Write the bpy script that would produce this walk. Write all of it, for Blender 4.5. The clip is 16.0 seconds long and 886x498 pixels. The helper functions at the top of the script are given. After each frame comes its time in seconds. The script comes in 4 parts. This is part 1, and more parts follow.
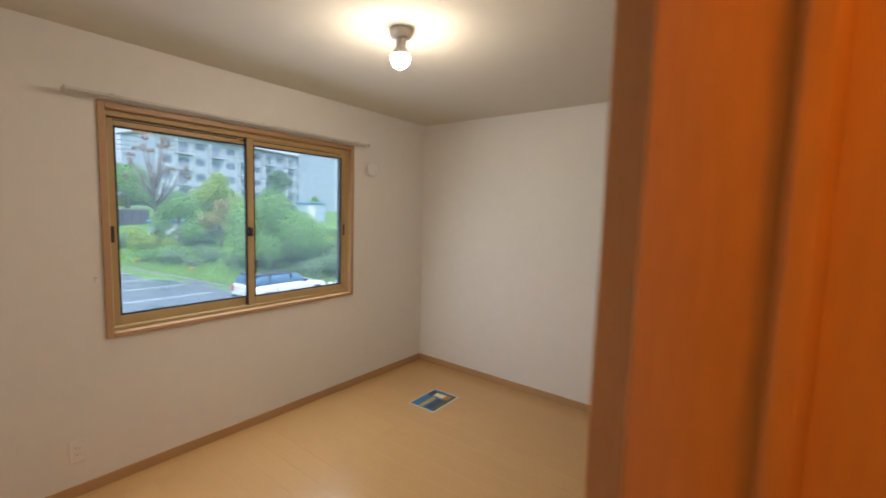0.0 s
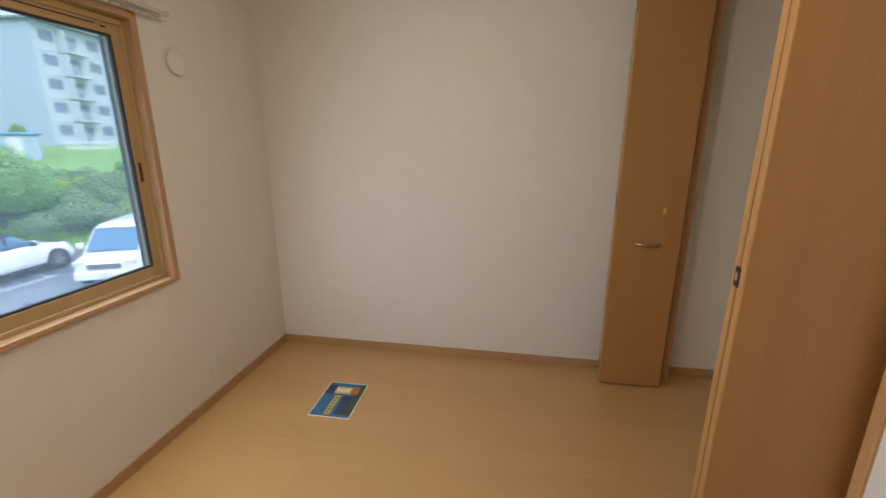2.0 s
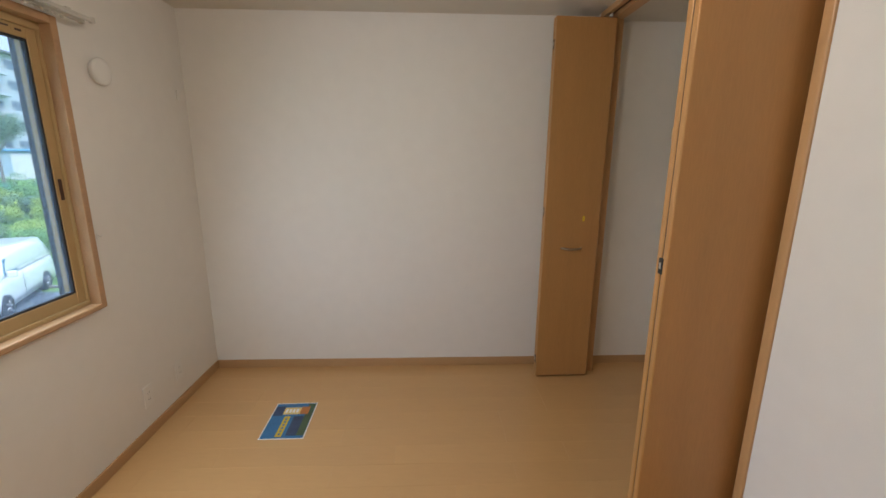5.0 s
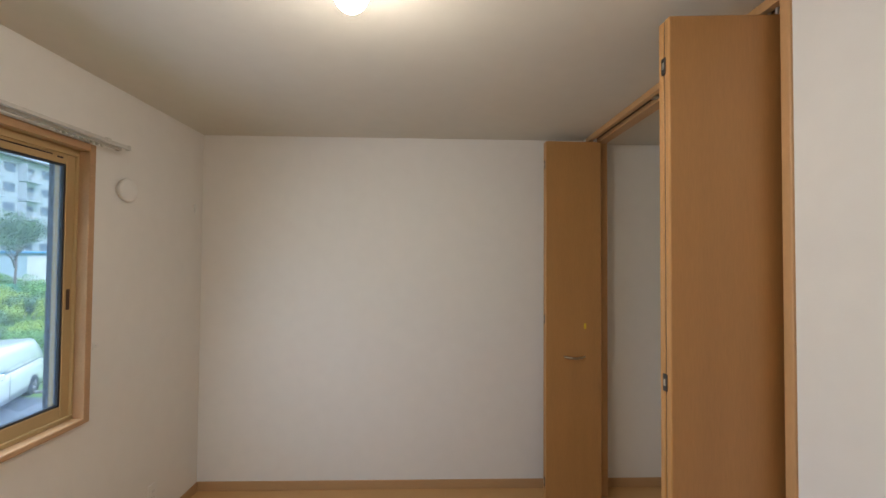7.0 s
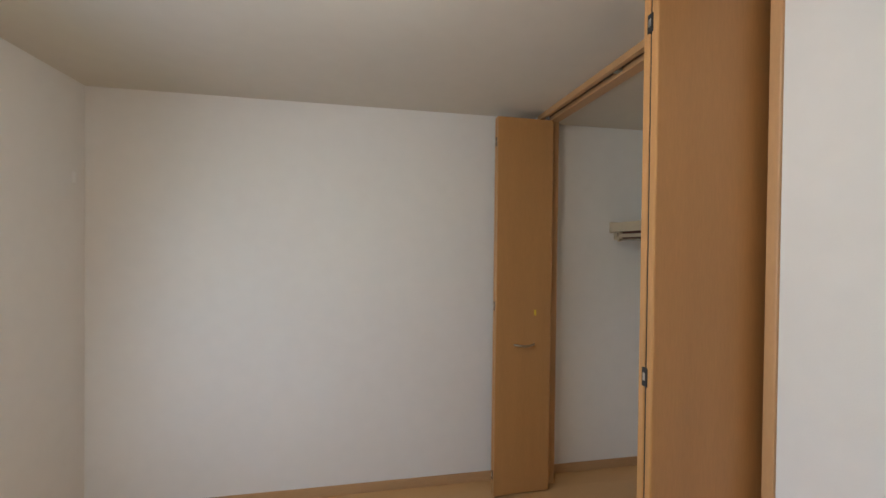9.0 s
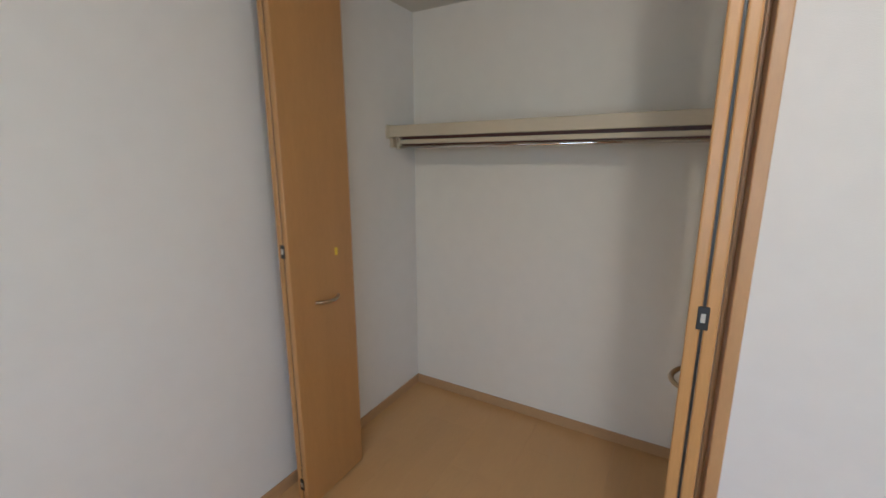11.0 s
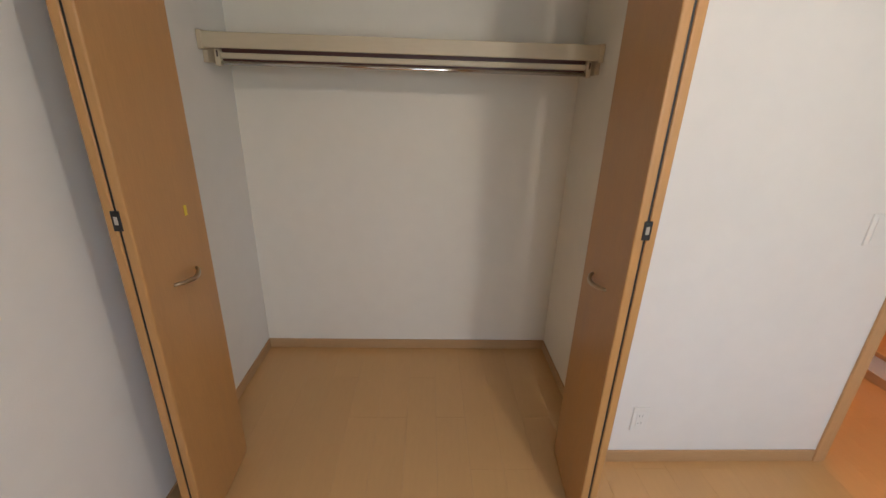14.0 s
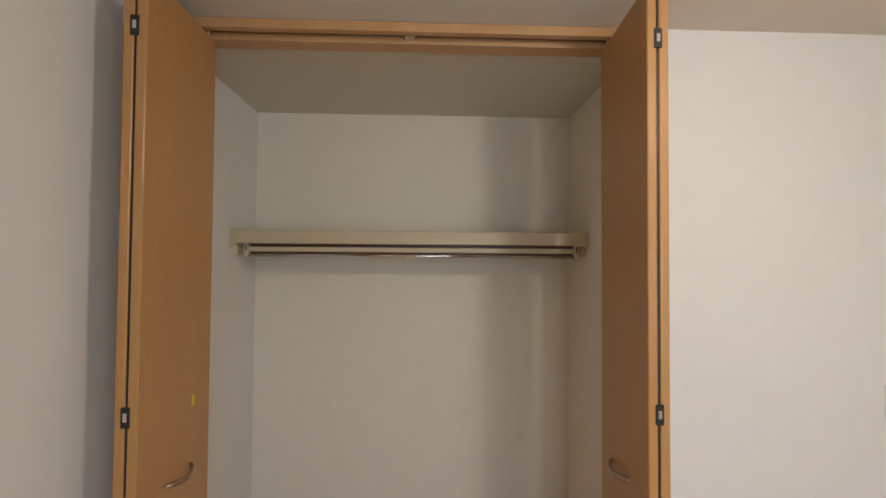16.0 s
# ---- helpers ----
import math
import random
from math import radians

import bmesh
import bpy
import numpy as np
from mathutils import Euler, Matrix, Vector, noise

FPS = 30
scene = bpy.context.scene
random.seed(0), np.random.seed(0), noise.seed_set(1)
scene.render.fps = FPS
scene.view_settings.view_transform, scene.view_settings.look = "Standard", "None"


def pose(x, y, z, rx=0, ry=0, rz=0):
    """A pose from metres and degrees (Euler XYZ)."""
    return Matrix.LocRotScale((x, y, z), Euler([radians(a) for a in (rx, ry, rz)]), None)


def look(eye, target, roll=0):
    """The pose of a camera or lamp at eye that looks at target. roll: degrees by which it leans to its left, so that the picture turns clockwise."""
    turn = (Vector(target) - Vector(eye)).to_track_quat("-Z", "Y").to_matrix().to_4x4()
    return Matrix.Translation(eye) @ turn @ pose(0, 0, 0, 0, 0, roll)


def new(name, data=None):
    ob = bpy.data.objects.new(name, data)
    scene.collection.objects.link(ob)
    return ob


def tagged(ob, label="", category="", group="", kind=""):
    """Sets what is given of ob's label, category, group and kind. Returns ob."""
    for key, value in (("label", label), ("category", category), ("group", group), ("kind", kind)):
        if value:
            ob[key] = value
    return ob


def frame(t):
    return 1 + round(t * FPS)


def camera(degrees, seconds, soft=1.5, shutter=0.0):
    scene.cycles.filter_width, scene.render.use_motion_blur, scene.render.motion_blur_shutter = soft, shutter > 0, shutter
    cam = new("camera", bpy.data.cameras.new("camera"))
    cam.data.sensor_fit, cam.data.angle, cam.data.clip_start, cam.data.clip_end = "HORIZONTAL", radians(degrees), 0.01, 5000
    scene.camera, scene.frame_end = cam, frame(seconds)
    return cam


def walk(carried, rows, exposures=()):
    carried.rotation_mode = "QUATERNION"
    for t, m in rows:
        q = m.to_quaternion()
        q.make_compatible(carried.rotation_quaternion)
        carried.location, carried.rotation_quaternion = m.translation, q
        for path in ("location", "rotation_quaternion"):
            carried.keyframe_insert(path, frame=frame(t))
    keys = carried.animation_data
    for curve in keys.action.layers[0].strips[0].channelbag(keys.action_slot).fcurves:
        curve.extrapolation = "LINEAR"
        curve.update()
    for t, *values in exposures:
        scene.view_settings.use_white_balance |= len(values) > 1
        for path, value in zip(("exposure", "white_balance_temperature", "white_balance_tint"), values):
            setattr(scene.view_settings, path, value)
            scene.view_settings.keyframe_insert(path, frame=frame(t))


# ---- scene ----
cam = camera(94.2, 16.0, 1.5, 0.35)

PATH = [
    (0, (1.245, -0.363, 1.555), (0.032, 1.217, 1.373), 1.7),
    (0.5, (0.969, -0.175, 1.55), (-0.387, 1.268, 1.273), 0.2),
    (1, (0.675, -0.019, 1.497), (-0.478, 1.576, 1.144), -0.6),
    (1.5, (0.389, 0.101, 1.515), (-0.358, 1.906, 1.085), -0.5),
    (2, (0.219, 0.167, 1.522), (-0.115, 2.072, 1.012), -0.0),
    (2.5, (0.059, 0.091, 1.523), (-0.026, 2.009, 0.963), 0.5),
    (3, (0.067, 0.037, 1.517), (0.061, 1.948, 0.925), 0.5),
    (5.5, (0.03, 0.022, 1.527), (0.11, 1.996, 1.22), 0.3),
    (6, (0.05, 0.006, 1.558), (0.116, 2.0, 1.415), 0.4),
    (6.5, (0.05, 0.006, 1.562), (0.115, 2.004, 1.543), 0.4),
    (7, (0.052, 0.013, 1.566), (0.113, 2.012, 1.613), 0.4),
    (7.5, (0.053, 0.019, 1.567), (0.112, 2.017, 1.63), 0.6),
    (8, (0.061, 0.022, 1.56), (0.139, 2.019, 1.621), 0.8),
    (10.3, (-0.178, 0.979, 1.526), (1.076, 2.51, 1.231), 0.2),
    (10.5, (-0.205, 1.104, 1.515), (1.198, 2.492, 1.19), 0.1),
    (11, (-0.235, 1.372, 1.52), (1.457, 2.353, 1.104), -0.1),
    (11.5, (-0.201, 1.596, 1.537), (1.658, 2.112, 1.013), 0.5),
    (12, (-0.204, 1.819, 1.515), (1.687, 2.019, 0.898), 0.8),
    (12.5, (-0.239, 1.895, 1.522), (1.639, 1.92, 0.834), 1.2),
    (13, (-0.25, 1.896, 1.513), (1.612, 1.826, 0.786), 1.8),
    (13.5, (-0.242, 1.901, 1.511), (1.616, 1.814, 0.776), 1.9),
    (14, (-0.233, 1.896, 1.511), (1.634, 1.817, 0.798), 1.8),
    (14.5, (-0.234, 1.903, 1.511), (1.651, 1.823, 0.85), 1.7),
    (15, (-0.244, 1.902, 1.524), (1.693, 1.836, 1.034), 1.5),
    (15.5, (-0.267, 1.917, 1.575), (1.727, 1.842, 1.431), 1.0),
    (16, (-0.282, 1.92, 1.589), (1.716, 1.853, 1.635), 0.4),
]
EXPOSURES = [(0, -0.4, 6900, 14), (0.5, -0.42, 6900, 14), (1, -0.42, 6950, 14), (1.5, -0.42, 7300, 14), (2, -0.4, 6900, 14), (3, -0.36, 6500, 13), (8, -0.38, 6250, 12), (10.3, -0.12, 5600, 10), (11, -0.1, 5650, 10), (12.5, 0.02, 6200, 13), (14.5, 0.02, 6200, 13), (16, -0.06, 6400, 13)]
walk(cam, [(t, look(eye, target, roll)) for t, eye, target, roll in PATH], EXPOSURES)

# ---------------------------------------------------------------- light
world = bpy.data.worlds.new("overcast_sky")
scene.world = world
world.use_nodes = True
wn, wl = world.node_tree.nodes, world.node_tree.links
sky = wn.new("ShaderNodeTexSky")
sky.sky_type, sky.sun_disc = "NISHITA", False
sky.sun_elevation, sky.sun_rotation = radians(48), radians(125)
sky.dust_density, sky.air_density = 3.0, 1.2
veil = wn.new("ShaderNodeMix")
veil.data_type = "RGBA"
veil.inputs[0].default_value = 0.75
veil.inputs[7].default_value = (6.0, 8.0, 10.6, 1)
wl.new(sky.outputs[0], veil.inputs[6])
# an overcast sky grows brighter from the horizon to the zenith
sky_co, sky_xyz, sky_up, sky_mul = wn.new("ShaderNodeTexCoord"), wn.new("ShaderNodeSeparateXYZ"), wn.new("ShaderNodeMapRange"), wn.new("ShaderNodeVectorMath")
sky_up.inputs[1].default_value, sky_up.inputs[2].default_value = 0.0, 1.0
sky_up.inputs[3].default_value, sky_up.inputs[4].default_value = 2.0, 9.0
sky_mul.operation = "SCALE"
wl.new(sky_co.outputs["Generated"], sky_xyz.inputs[0])
wl.new(sky_xyz.outputs[2], sky_up.inputs[0])
wl.new(veil.outputs[2], sky_mul.inputs[0])
wl.new(sky_up.outputs[0], sky_mul.inputs["Scale"])
wl.new(sky_mul.outputs[0], wn["Background"].inputs[0])
wn["Background"].inputs[1].default_value = 0.064

sun = new("sun", bpy.data.lights.new("sun", "SUN"))
sun.data.energy, sun.data.angle, sun.data.color = 2.3, radians(40), (0.92, 0.97, 1.0)
sun.rotation_euler = (radians(42), 0, radians(55))

# the sky's light as it enters through the window's opening, falling downwards
for z in (1.05, 1.323, 1.597, 1.87):
    daylight = new("window_daylight", bpy.data.lights.new("window_daylight", "AREA"))
    daylight.data.shape, daylight.data.size, daylight.data.size_y = "RECTANGLE", 0.27, 1.54
    daylight.data.energy, daylight.data.color = 5.0, (0.77, 0.91, 1.0)
    daylight.matrix_basis = pose(-1.440, 1.10, z - 0.02, 0, -64, 0)

# ---------------------------------------------------------------- materials


def material(name, base, rough=0.5, metal=0.0, spec=0.5, vary=0.06, scale=8.0, bump=0.0, bump_scale=200.0, stretch=(1, 1, 1), per_object=0.0, coat=0.0):
    """A principled surface with two scales of tone, fine relief and, if wanted, a tone of its own for each piece."""
    m = bpy.data.materials.new(name)
    m.use_nodes = True
    n, l = m.node_tree.nodes, m.node_tree.links
    p = n["Principled BSDF"]
    p.inputs["Metallic"].default_value = metal
    p.inputs["Specular IOR Level"].default_value = spec
    p.inputs["Coat Weight"].default_value = coat
    p.inputs["Coat Roughness"].default_value = 0.15
    co = n.new("ShaderNodeTexCoord")
    mp = n.new("ShaderNodeMapping")
    mp.inputs["Scale"].default_value = stretch
    l.new(co.outputs["Object"], mp.inputs[0])
    big, small = n.new("ShaderNodeTexNoise"), n.new("ShaderNodeTexNoise")
    big.inputs["Scale"].default_value, big.inputs["Detail"].default_value = scale * 0.25, 3
    small.inputs["Scale"].default_value, small.inputs["Detail"].default_value = scale * 4, 6
    l.new(mp.outputs[0], big.inputs["Vector"])
    l.new(mp.outputs[0], small.inputs["Vector"])
    add = n.new("ShaderNodeMath")
    add.operation = "ADD"
    l.new(big.outputs[0], add.inputs[0])
    l.new(small.outputs[0], add.inputs[1])
    rng = n.new("ShaderNodeMapRange")
    rng.inputs[1].default_value, rng.inputs[2].default_value = 0.6, 1.4
    rng.inputs[3].default_value, rng.inputs[4].default_value = 1 - vary, 1 + vary
    l.new(add.outputs[0], rng.inputs[0])
    tone = rng.outputs[0]
    if per_object:
        info, r2, mul = n.new("ShaderNodeObjectInfo"), n.new("ShaderNodeMapRange"), n.new("ShaderNodeMath")
        r2.inputs[3].default_value, r2.inputs[4].default_value = 1 - per_object, 1 + per_object
        mul.operation = "MULTIPLY"
        l.new(info.outputs["Random"], r2.inputs[0])
        l.new(tone, mul.inputs[0])
        l.new(r2.outputs[0], mul.inputs[1])
        tone = mul.outputs[0]
    vm = n.new("ShaderNodeVectorMath")
    vm.operation = "SCALE"
    vm.inputs[0].default_value = base
    l.new(tone, vm.inputs["Scale"])
    l.new(vm.outputs[0], p.inputs["Base Color"])
    rr = n.new("ShaderNodeMapRange")
    rr.inputs[3].default_value, rr.inputs[4].default_value = rough * 0.85, min(1, rough * 1.15)
    l.new(big.outputs[0], rr.inputs[0])
    l.new(rr.outputs[0], p.inputs["Roughness"])
    if bump:
        grain, bp = n.new("ShaderNodeTexNoise"), n.new("ShaderNodeBump")
        grain.inputs["Scale"].default_value, grain.inputs["Detail"].default_value = bump_scale, 4
        l.new(mp.outputs[0], grain.inputs["Vector"])
        bp.inputs["Strength"].default_value, bp.inputs["Distance"].default_value = bump, 0.002
        l.new(grain.outputs[0], bp.inputs["Height"])
        l.new(bp.outputs[0], p.inputs["Normal"])
    return m


def glowing(name, colour, strength):
    m = bpy.data.materials.new(name)
    m.use_nodes = True
    p = m.node_tree.nodes["Principled BSDF"]
    p.inputs["Base Color"].default_value = (*colour, 1)
    p.inputs["Emission Color"].default_value = (*colour, 1)
    p.inputs["Emission Strength"].default_value = strength
    return m


def leafy(name, a, b):
    """Foliage: two greens from leaf to leaf, a little light through the blade."""
    m = bpy.data.materials.new(name)
    m.use_nodes = True
    n, l = m.node_tree.nodes, m.node_tree.links
    p = n["Principled BSDF"]
    geo, mix = n.new("ShaderNodeNewGeometry"), n.new("ShaderNodeMix")
    mix.data_type = "RGBA"
    mix.inputs[6].default_value, mix.inputs[7].default_value = (*a, 1), (*b, 1)
    l.new(geo.outputs["Random Per Island"], mix.inputs[0])
    l.new(mix.outputs[2], p.inputs["Base Color"])
    p.inputs["Roughness"].default_value = 0.6
    p.inputs["Subsurface Weight"].default_value = 0.0
    return m


WALLPAPER = material("embossed_wallpaper", (0.79, 0.76, 0.715), 0.85, vary=0.025, scale=3, bump=0.35, bump_scale=420, spec=0.2)
# the same wallpaper, with the bulb's warm light put into its colour
CLOSETPAPER = material("warm_lit_closet_wallpaper", (0.83, 0.76, 0.65), 0.85, vary=0.025, scale=3, bump=0.35, bump_scale=420, spec=0.2)
CEILPAPER = material("ceiling_paper", (0.68, 0.64, 0.56), 0.9, vary=0.025, scale=3, bump=0.35, bump_scale=300, spec=0.2)
PLANK = material("beech_flooring", (0.57, 0.33, 0.135), 0.30, vary=0.035, scale=3, bump=0.03, bump_scale=60, stretch=(1, 5, 1), per_object=0.02, spec=0.32, coat=0.35)
SUBFLOOR = material("dark_joint", (0.36, 0.21, 0.095), 0.8, vary=0.1)
SKIRT = material("beech_skirting", (0.48, 0.29, 0.14), 0.45, vary=0.08, scale=6, stretch=(1, 1, 8), bump=0.05)
LAMINATE = material("beech_door_laminate", (0.46, 0.236, 0.082), 0.36, vary=0.09, scale=9, stretch=(6, 6, 0.6), bump=0.05, bump_scale=90)
CASING = material("beech_casing", (0.54, 0.31, 0.14), 0.4, vary=0.08, scale=8, stretch=(4, 4, 1), bump=0.05)
WINCASE = material("reddish_window_casing", (0.45, 0.265, 0.135), 0.45, vary=0.1, scale=8, stretch=(4, 1, 4), bump=0.05)
SASH = material("gold_anodised_sash", (0.47, 0.325, 0.15), 0.55, metal=0.05, vary=0.04, scale=5)
GASKET = material("black_gasket", (0.03, 0.03, 0.035), 0.6, vary=0.05)
BROWN = material("brown_plastic", (0.06, 0.03, 0.02), 0.4, vary=0.05)
BLACK = material("black_hinge", (0.015, 0.014, 0.014), 0.45, vary=0.05)
STEEL = material("brushed_steel", (0.62, 0.60, 0.56), 0.3, metal=1.0, vary=0.05, scale=30)
NICKEL = material("satin_nickel_handle", (0.50, 0.41, 0.30), 0.32, metal=1.0, vary=0.05, scale=30)
CHROME = material("chrome_tube", (0.72, 0.70, 0.68), 0.12, metal=1.0, vary=0.03)
PLASTIC = material("ivory_plastic", (0.78, 0.76, 0.72), 0.4, vary=0.02)
SHELFMAT = material("cream_shelf_board", (0.58, 0.48, 0.33), 0.5, vary=0.04, scale=5, stretch=(1, 1, 4))
# dark red-brown: the shade in the rail's gaps is put into this colour
RAILSHADE = material("gap_shaded_rail_wood", (0.14, 0.05, 0.035), 0.5, vary=0.07, scale=6)
PALEWHITE = material("pale_grey_rail", (0.58, 0.55, 0.50), 0.4, vary=0.06, scale=20)
ENTRY = material("varnished_entry_door", (0.55, 0.235, 0.05), 0.22, vary=0.14, scale=7, stretch=(5, 5, 0.5), bump=0.04, coat=0.3)
BULB = glowing("lit_bulb_glass", (1.0, 0.91, 0.77), 375)
HALLGLOW = glowing("amber_hall_lamp", (1.0, 0.40, 0.09), 125)
PAPER_EDGE = material("poster_white", (0.75, 0.76, 0.74), 0.3, vary=0.02)
INK_BLUE = material("poster_blue", (0.03, 0.15, 0.32), 0.25, vary=0.25, scale=30)
INK_NAVY = material("poster_navy", (0.025, 0.05, 0.11), 0.25, vary=0.5, scale=40)
INK_GOLD = material("poster_gold", (0.72, 0.54, 0.20), 0.25, vary=0.35, scale=40)
INK_YELLOW = material("poster_yellow", (0.62, 0.45, 0.03), 0.25, vary=0.1, scale=30)
INK_GREEN = material("poster_green", (0.05, 0.09, 0.045), 0.25, vary=0.4, scale=30)
INK_ORANGE = material("poster_orange", (0.45, 0.16, 0.04), 0.25, vary=0.3, scale=40)
STICKER = material("yellow_sticker", (0.75, 0.55, 0.04), 0.5, vary=0.05)
ASPHALT = material("wet_asphalt", (0.13, 0.15, 0.18), 0.28, vary=0.25, scale=1.2, bump=0.3, bump_scale=60)
LINE = material("road_paint", (0.60, 0.62, 0.65), 0.5, vary=0.2, scale=3)
KERB = material("kerb_concrete", (0.22, 0.22, 0.21), 0.8, vary=0.15, scale=2, bump=0.3, bump_scale=40)
MEADOW = material("meadow_ground", (0.12, 0.24, 0.045), 0.9, vary=0.4, scale=1.0, bump=0.5, bump_scale=8)
GRASS = leafy("grass_blades", (0.16, 0.33, 0.045), (0.30, 0.50, 0.10))
WEED = leafy("weed_leaves", (0.10, 0.20, 0.07), (0.22, 0.35, 0.15))
LEAF_DEEP = leafy("deep_green_leaves", (0.10, 0.25, 0.04), (0.26, 0.48, 0.13))
LEAF_FRESH = leafy("fresh_green_leaves", (0.20, 0.34, 0.03), (0.42, 0.54, 0.09))
LEAF_BRONZE = leafy("bronze_leaves", (0.24, 0.24, 0.05), (0.44, 0.38, 0.12))
LEAF_RED = leafy("reddish_tufts", (0.26, 0.16, 0.12), (0.40, 0.29, 0.23))
LEAF_BLUE = leafy("hazy_green_leaves", (0.07, 0.16, 0.07), (0.16, 0.28, 0.13))
BARK = material("tree_bark", (0.22, 0.19, 0.16), 0.9, vary=0.3, scale=6, bump=0.6, bump_scale=20)
CONCRETE = material("painted_concrete", (0.50, 0.56, 0.62), 0.8, vary=0.07, scale=0.3)
GABLE = material("pale_grey_gable", (0.40, 0.47, 0.55), 0.8, vary=0.06, scale=0.3)
ROOFGREY = material("roof_felt", (0.24, 0.27, 0.30), 0.8, vary=0.1, scale=0.5)
DARKGLASS = material("dark_window_glass", (0.19, 0.25, 0.32), 0.12, vary=0.25, scale=0.6)
RAILGREY = material("balcony_railing", (0.50, 0.53, 0.56), 0.6, vary=0.08, scale=2)
# base grey lowered to hold the shade of the shrubs
BLOCKWALL = material("weathered_shaded_block_wall", (0.09, 0.09, 0.10), 0.85, vary=0.25, scale=0.8, bump=0.3, bump_scale=10)
CARWHITE = material("white_car_paint", (0.76, 0.77, 0.78), 0.2, vary=0.015, coat=0.6)
CARBLACK = material("black_car_roof", (0.02, 0.022, 0.025), 0.2, vary=0.05, coat=0.6)
CARGLASS = material("car_window_glass", (0.07, 0.17, 0.27), 0.12, vary=0.1, spec=0.35)
TYRE = material("tyre_rubber", (0.025, 0.025, 0.027), 0.8, vary=0.1)
RIM = material("alloy_rim", (0.5, 0.5, 0.52), 0.35, metal=0.8, vary=0.1)
REDLAMP = material("red_tail_lamp", (0.55, 0.03, 0.03), 0.2, vary=0.1)
CLEARLAMP = material("clear_headlamp", (0.6, 0.62, 0.65), 0.1, vary=0.1)
BLUEROOF = material("blue_sheet_roof", (0.10, 0.33, 0.58), 0.5, vary=0.15, scale=1)
SHEDWALL = material("pale_shed_wall", (0.34, 0.45, 0.53), 0.7, vary=0.08, scale=1)
WHITEFENCE = material("white_fence_paint", (0.66, 0.68, 0.68), 0.5, vary=0.1, scale=3)
GREENNET = material("green_fence_net", (0.10, 0.36, 0.24), 0.7, vary=0.15, scale=4)
YELLOW = material("yellow_marker", (0.75, 0.40, 0.03), 0.5, vary=0.1)


def glass_pane(name):
    """Clear thin glass with a soft mirror image and a bluish translucent layer that imitates haze over the view."""
    m = bpy.data.materials.new(name)
    m.use_nodes = True
    n, l = m.node_tree.nodes, m.node_tree.links
    n.remove(n["Principled BSDF"])
    clear, gloss, haze = n.new("ShaderNodeBsdfTransparent"), n.new("ShaderNodeBsdfGlossy"), n.new("ShaderNodeBsdfTranslucent")
    clear.inputs[0].default_value = (0.94, 0.96, 0.98, 1)
    gloss.inputs["Roughness"].default_value = 0.18
    haze.inputs[0].default_value = (0.74, 0.85, 0.98, 1)
    a, b = n.new("ShaderNodeMixShader"), n.new("ShaderNodeMixShader")
    a.inputs[0].default_value = 0.004
    l.new(clear.outputs[0], a.inputs[1])
    l.new(gloss.outputs[0], a.inputs[2])
    b.inputs[0].default_value = 0.085
    l.new(a.outputs[0], b.inputs[1])
    l.new(haze.outputs[0], b.inputs[2])
    l.new(b.outputs[0], n["Material Output"].inputs[0])
    return m


GLASS = glass_pane("window_glass")

# ---------------------------------------------------------------- mesh tools


def add_box(bm, a, b, bevel=0.0, seg=1):
    """A box between two corners, with bevelled edges."""
    r = bmesh.ops.create_cube(bm, size=1)
    for v in r["verts"]:
        v.co = Vector([(a[i] + b[i]) / 2 + v.co[i] * (b[i] - a[i]) for i in range(3)])
    if bevel:
        edges = list({e for v in r["verts"] for e in v.link_edges})
        bmesh.ops.bevel(bm, geom=edges, offset=bevel, segments=seg, profile=0.5, affect="EDGES")
    return bm


def box(a, b, bevel=0.0, seg=1):
    return add_box(bmesh.new(), a, b, bevel, seg)


def add_tube(bm, points, radii, sides=10, close=True):
    """A round tube along points."""
    rings = []
    for i, p in enumerate(points):
        p = Vector(p)
        d = (Vector(points[min(i + 1, len(points) - 1)]) - Vector(points[max(i - 1, 0)])).normalized()
        u = d.orthogonal().normalized() if abs(d.z) > 0.95 else d.cross(Vector((0, 0, 1))).normalized()
        w = d.cross(u)
        r = radii[i] if isinstance(radii, (list, tuple)) else radii
        rings.append([bm.verts.new(p + (u * math.cos(k * math.tau / sides) + w * math.sin(k * math.tau / sides)) * r) for k in range(sides)])
    for a, b in zip(rings, rings[1:]):
        for k in range(sides):
            bm.faces.new((a[k], a[(k + 1) % sides], b[(k + 1) % sides], b[k])).smooth = True
    if close:
        bm.faces.new(rings[0][::-1])
        bm.faces.new(rings[-1])
    return bm


def tube(points, radii, sides=10):
    return add_tube(bmesh.new(), points, radii, sides)


def lathe(profile, sides=32, axis="z"):
    """A turned shape: rows of (radius, height) round an axis."""
    bm = bmesh.new()
    rings = []
    for r, h in profile:
        ring = []
        for k in range(sides):
            c, s = r * math.cos(k * math.tau / sides), r * math.sin(k * math.tau / sides)
            ring.append(bm.verts.new((c, s, h) if axis == "z" else (h, c, s)))
        rings.append(ring)
    for a, b in zip(rings, rings[1:]):
        for k in range(sides):
            bm.faces.new((a[k], a[(k + 1) % sides], b[(k + 1) % sides], b[k])).smooth = True
    bm.faces.new(rings[0][::-1])
    bm.faces.new(rings[-1])
    bmesh.ops.recalc_face_normals(bm, faces=bm.faces)
    return bm


def finish(name, bm, mat):
    me = bpy.data.meshes.new(name)
    bm.to_mesh(me)
    bm.free()
    me.materials.append(mat)
    return me


def part(name, bm, mat, parent, label=""):
    ob = new(name, finish(name, bm, mat))
    ob.parent = parent
    return tagged(ob, label)


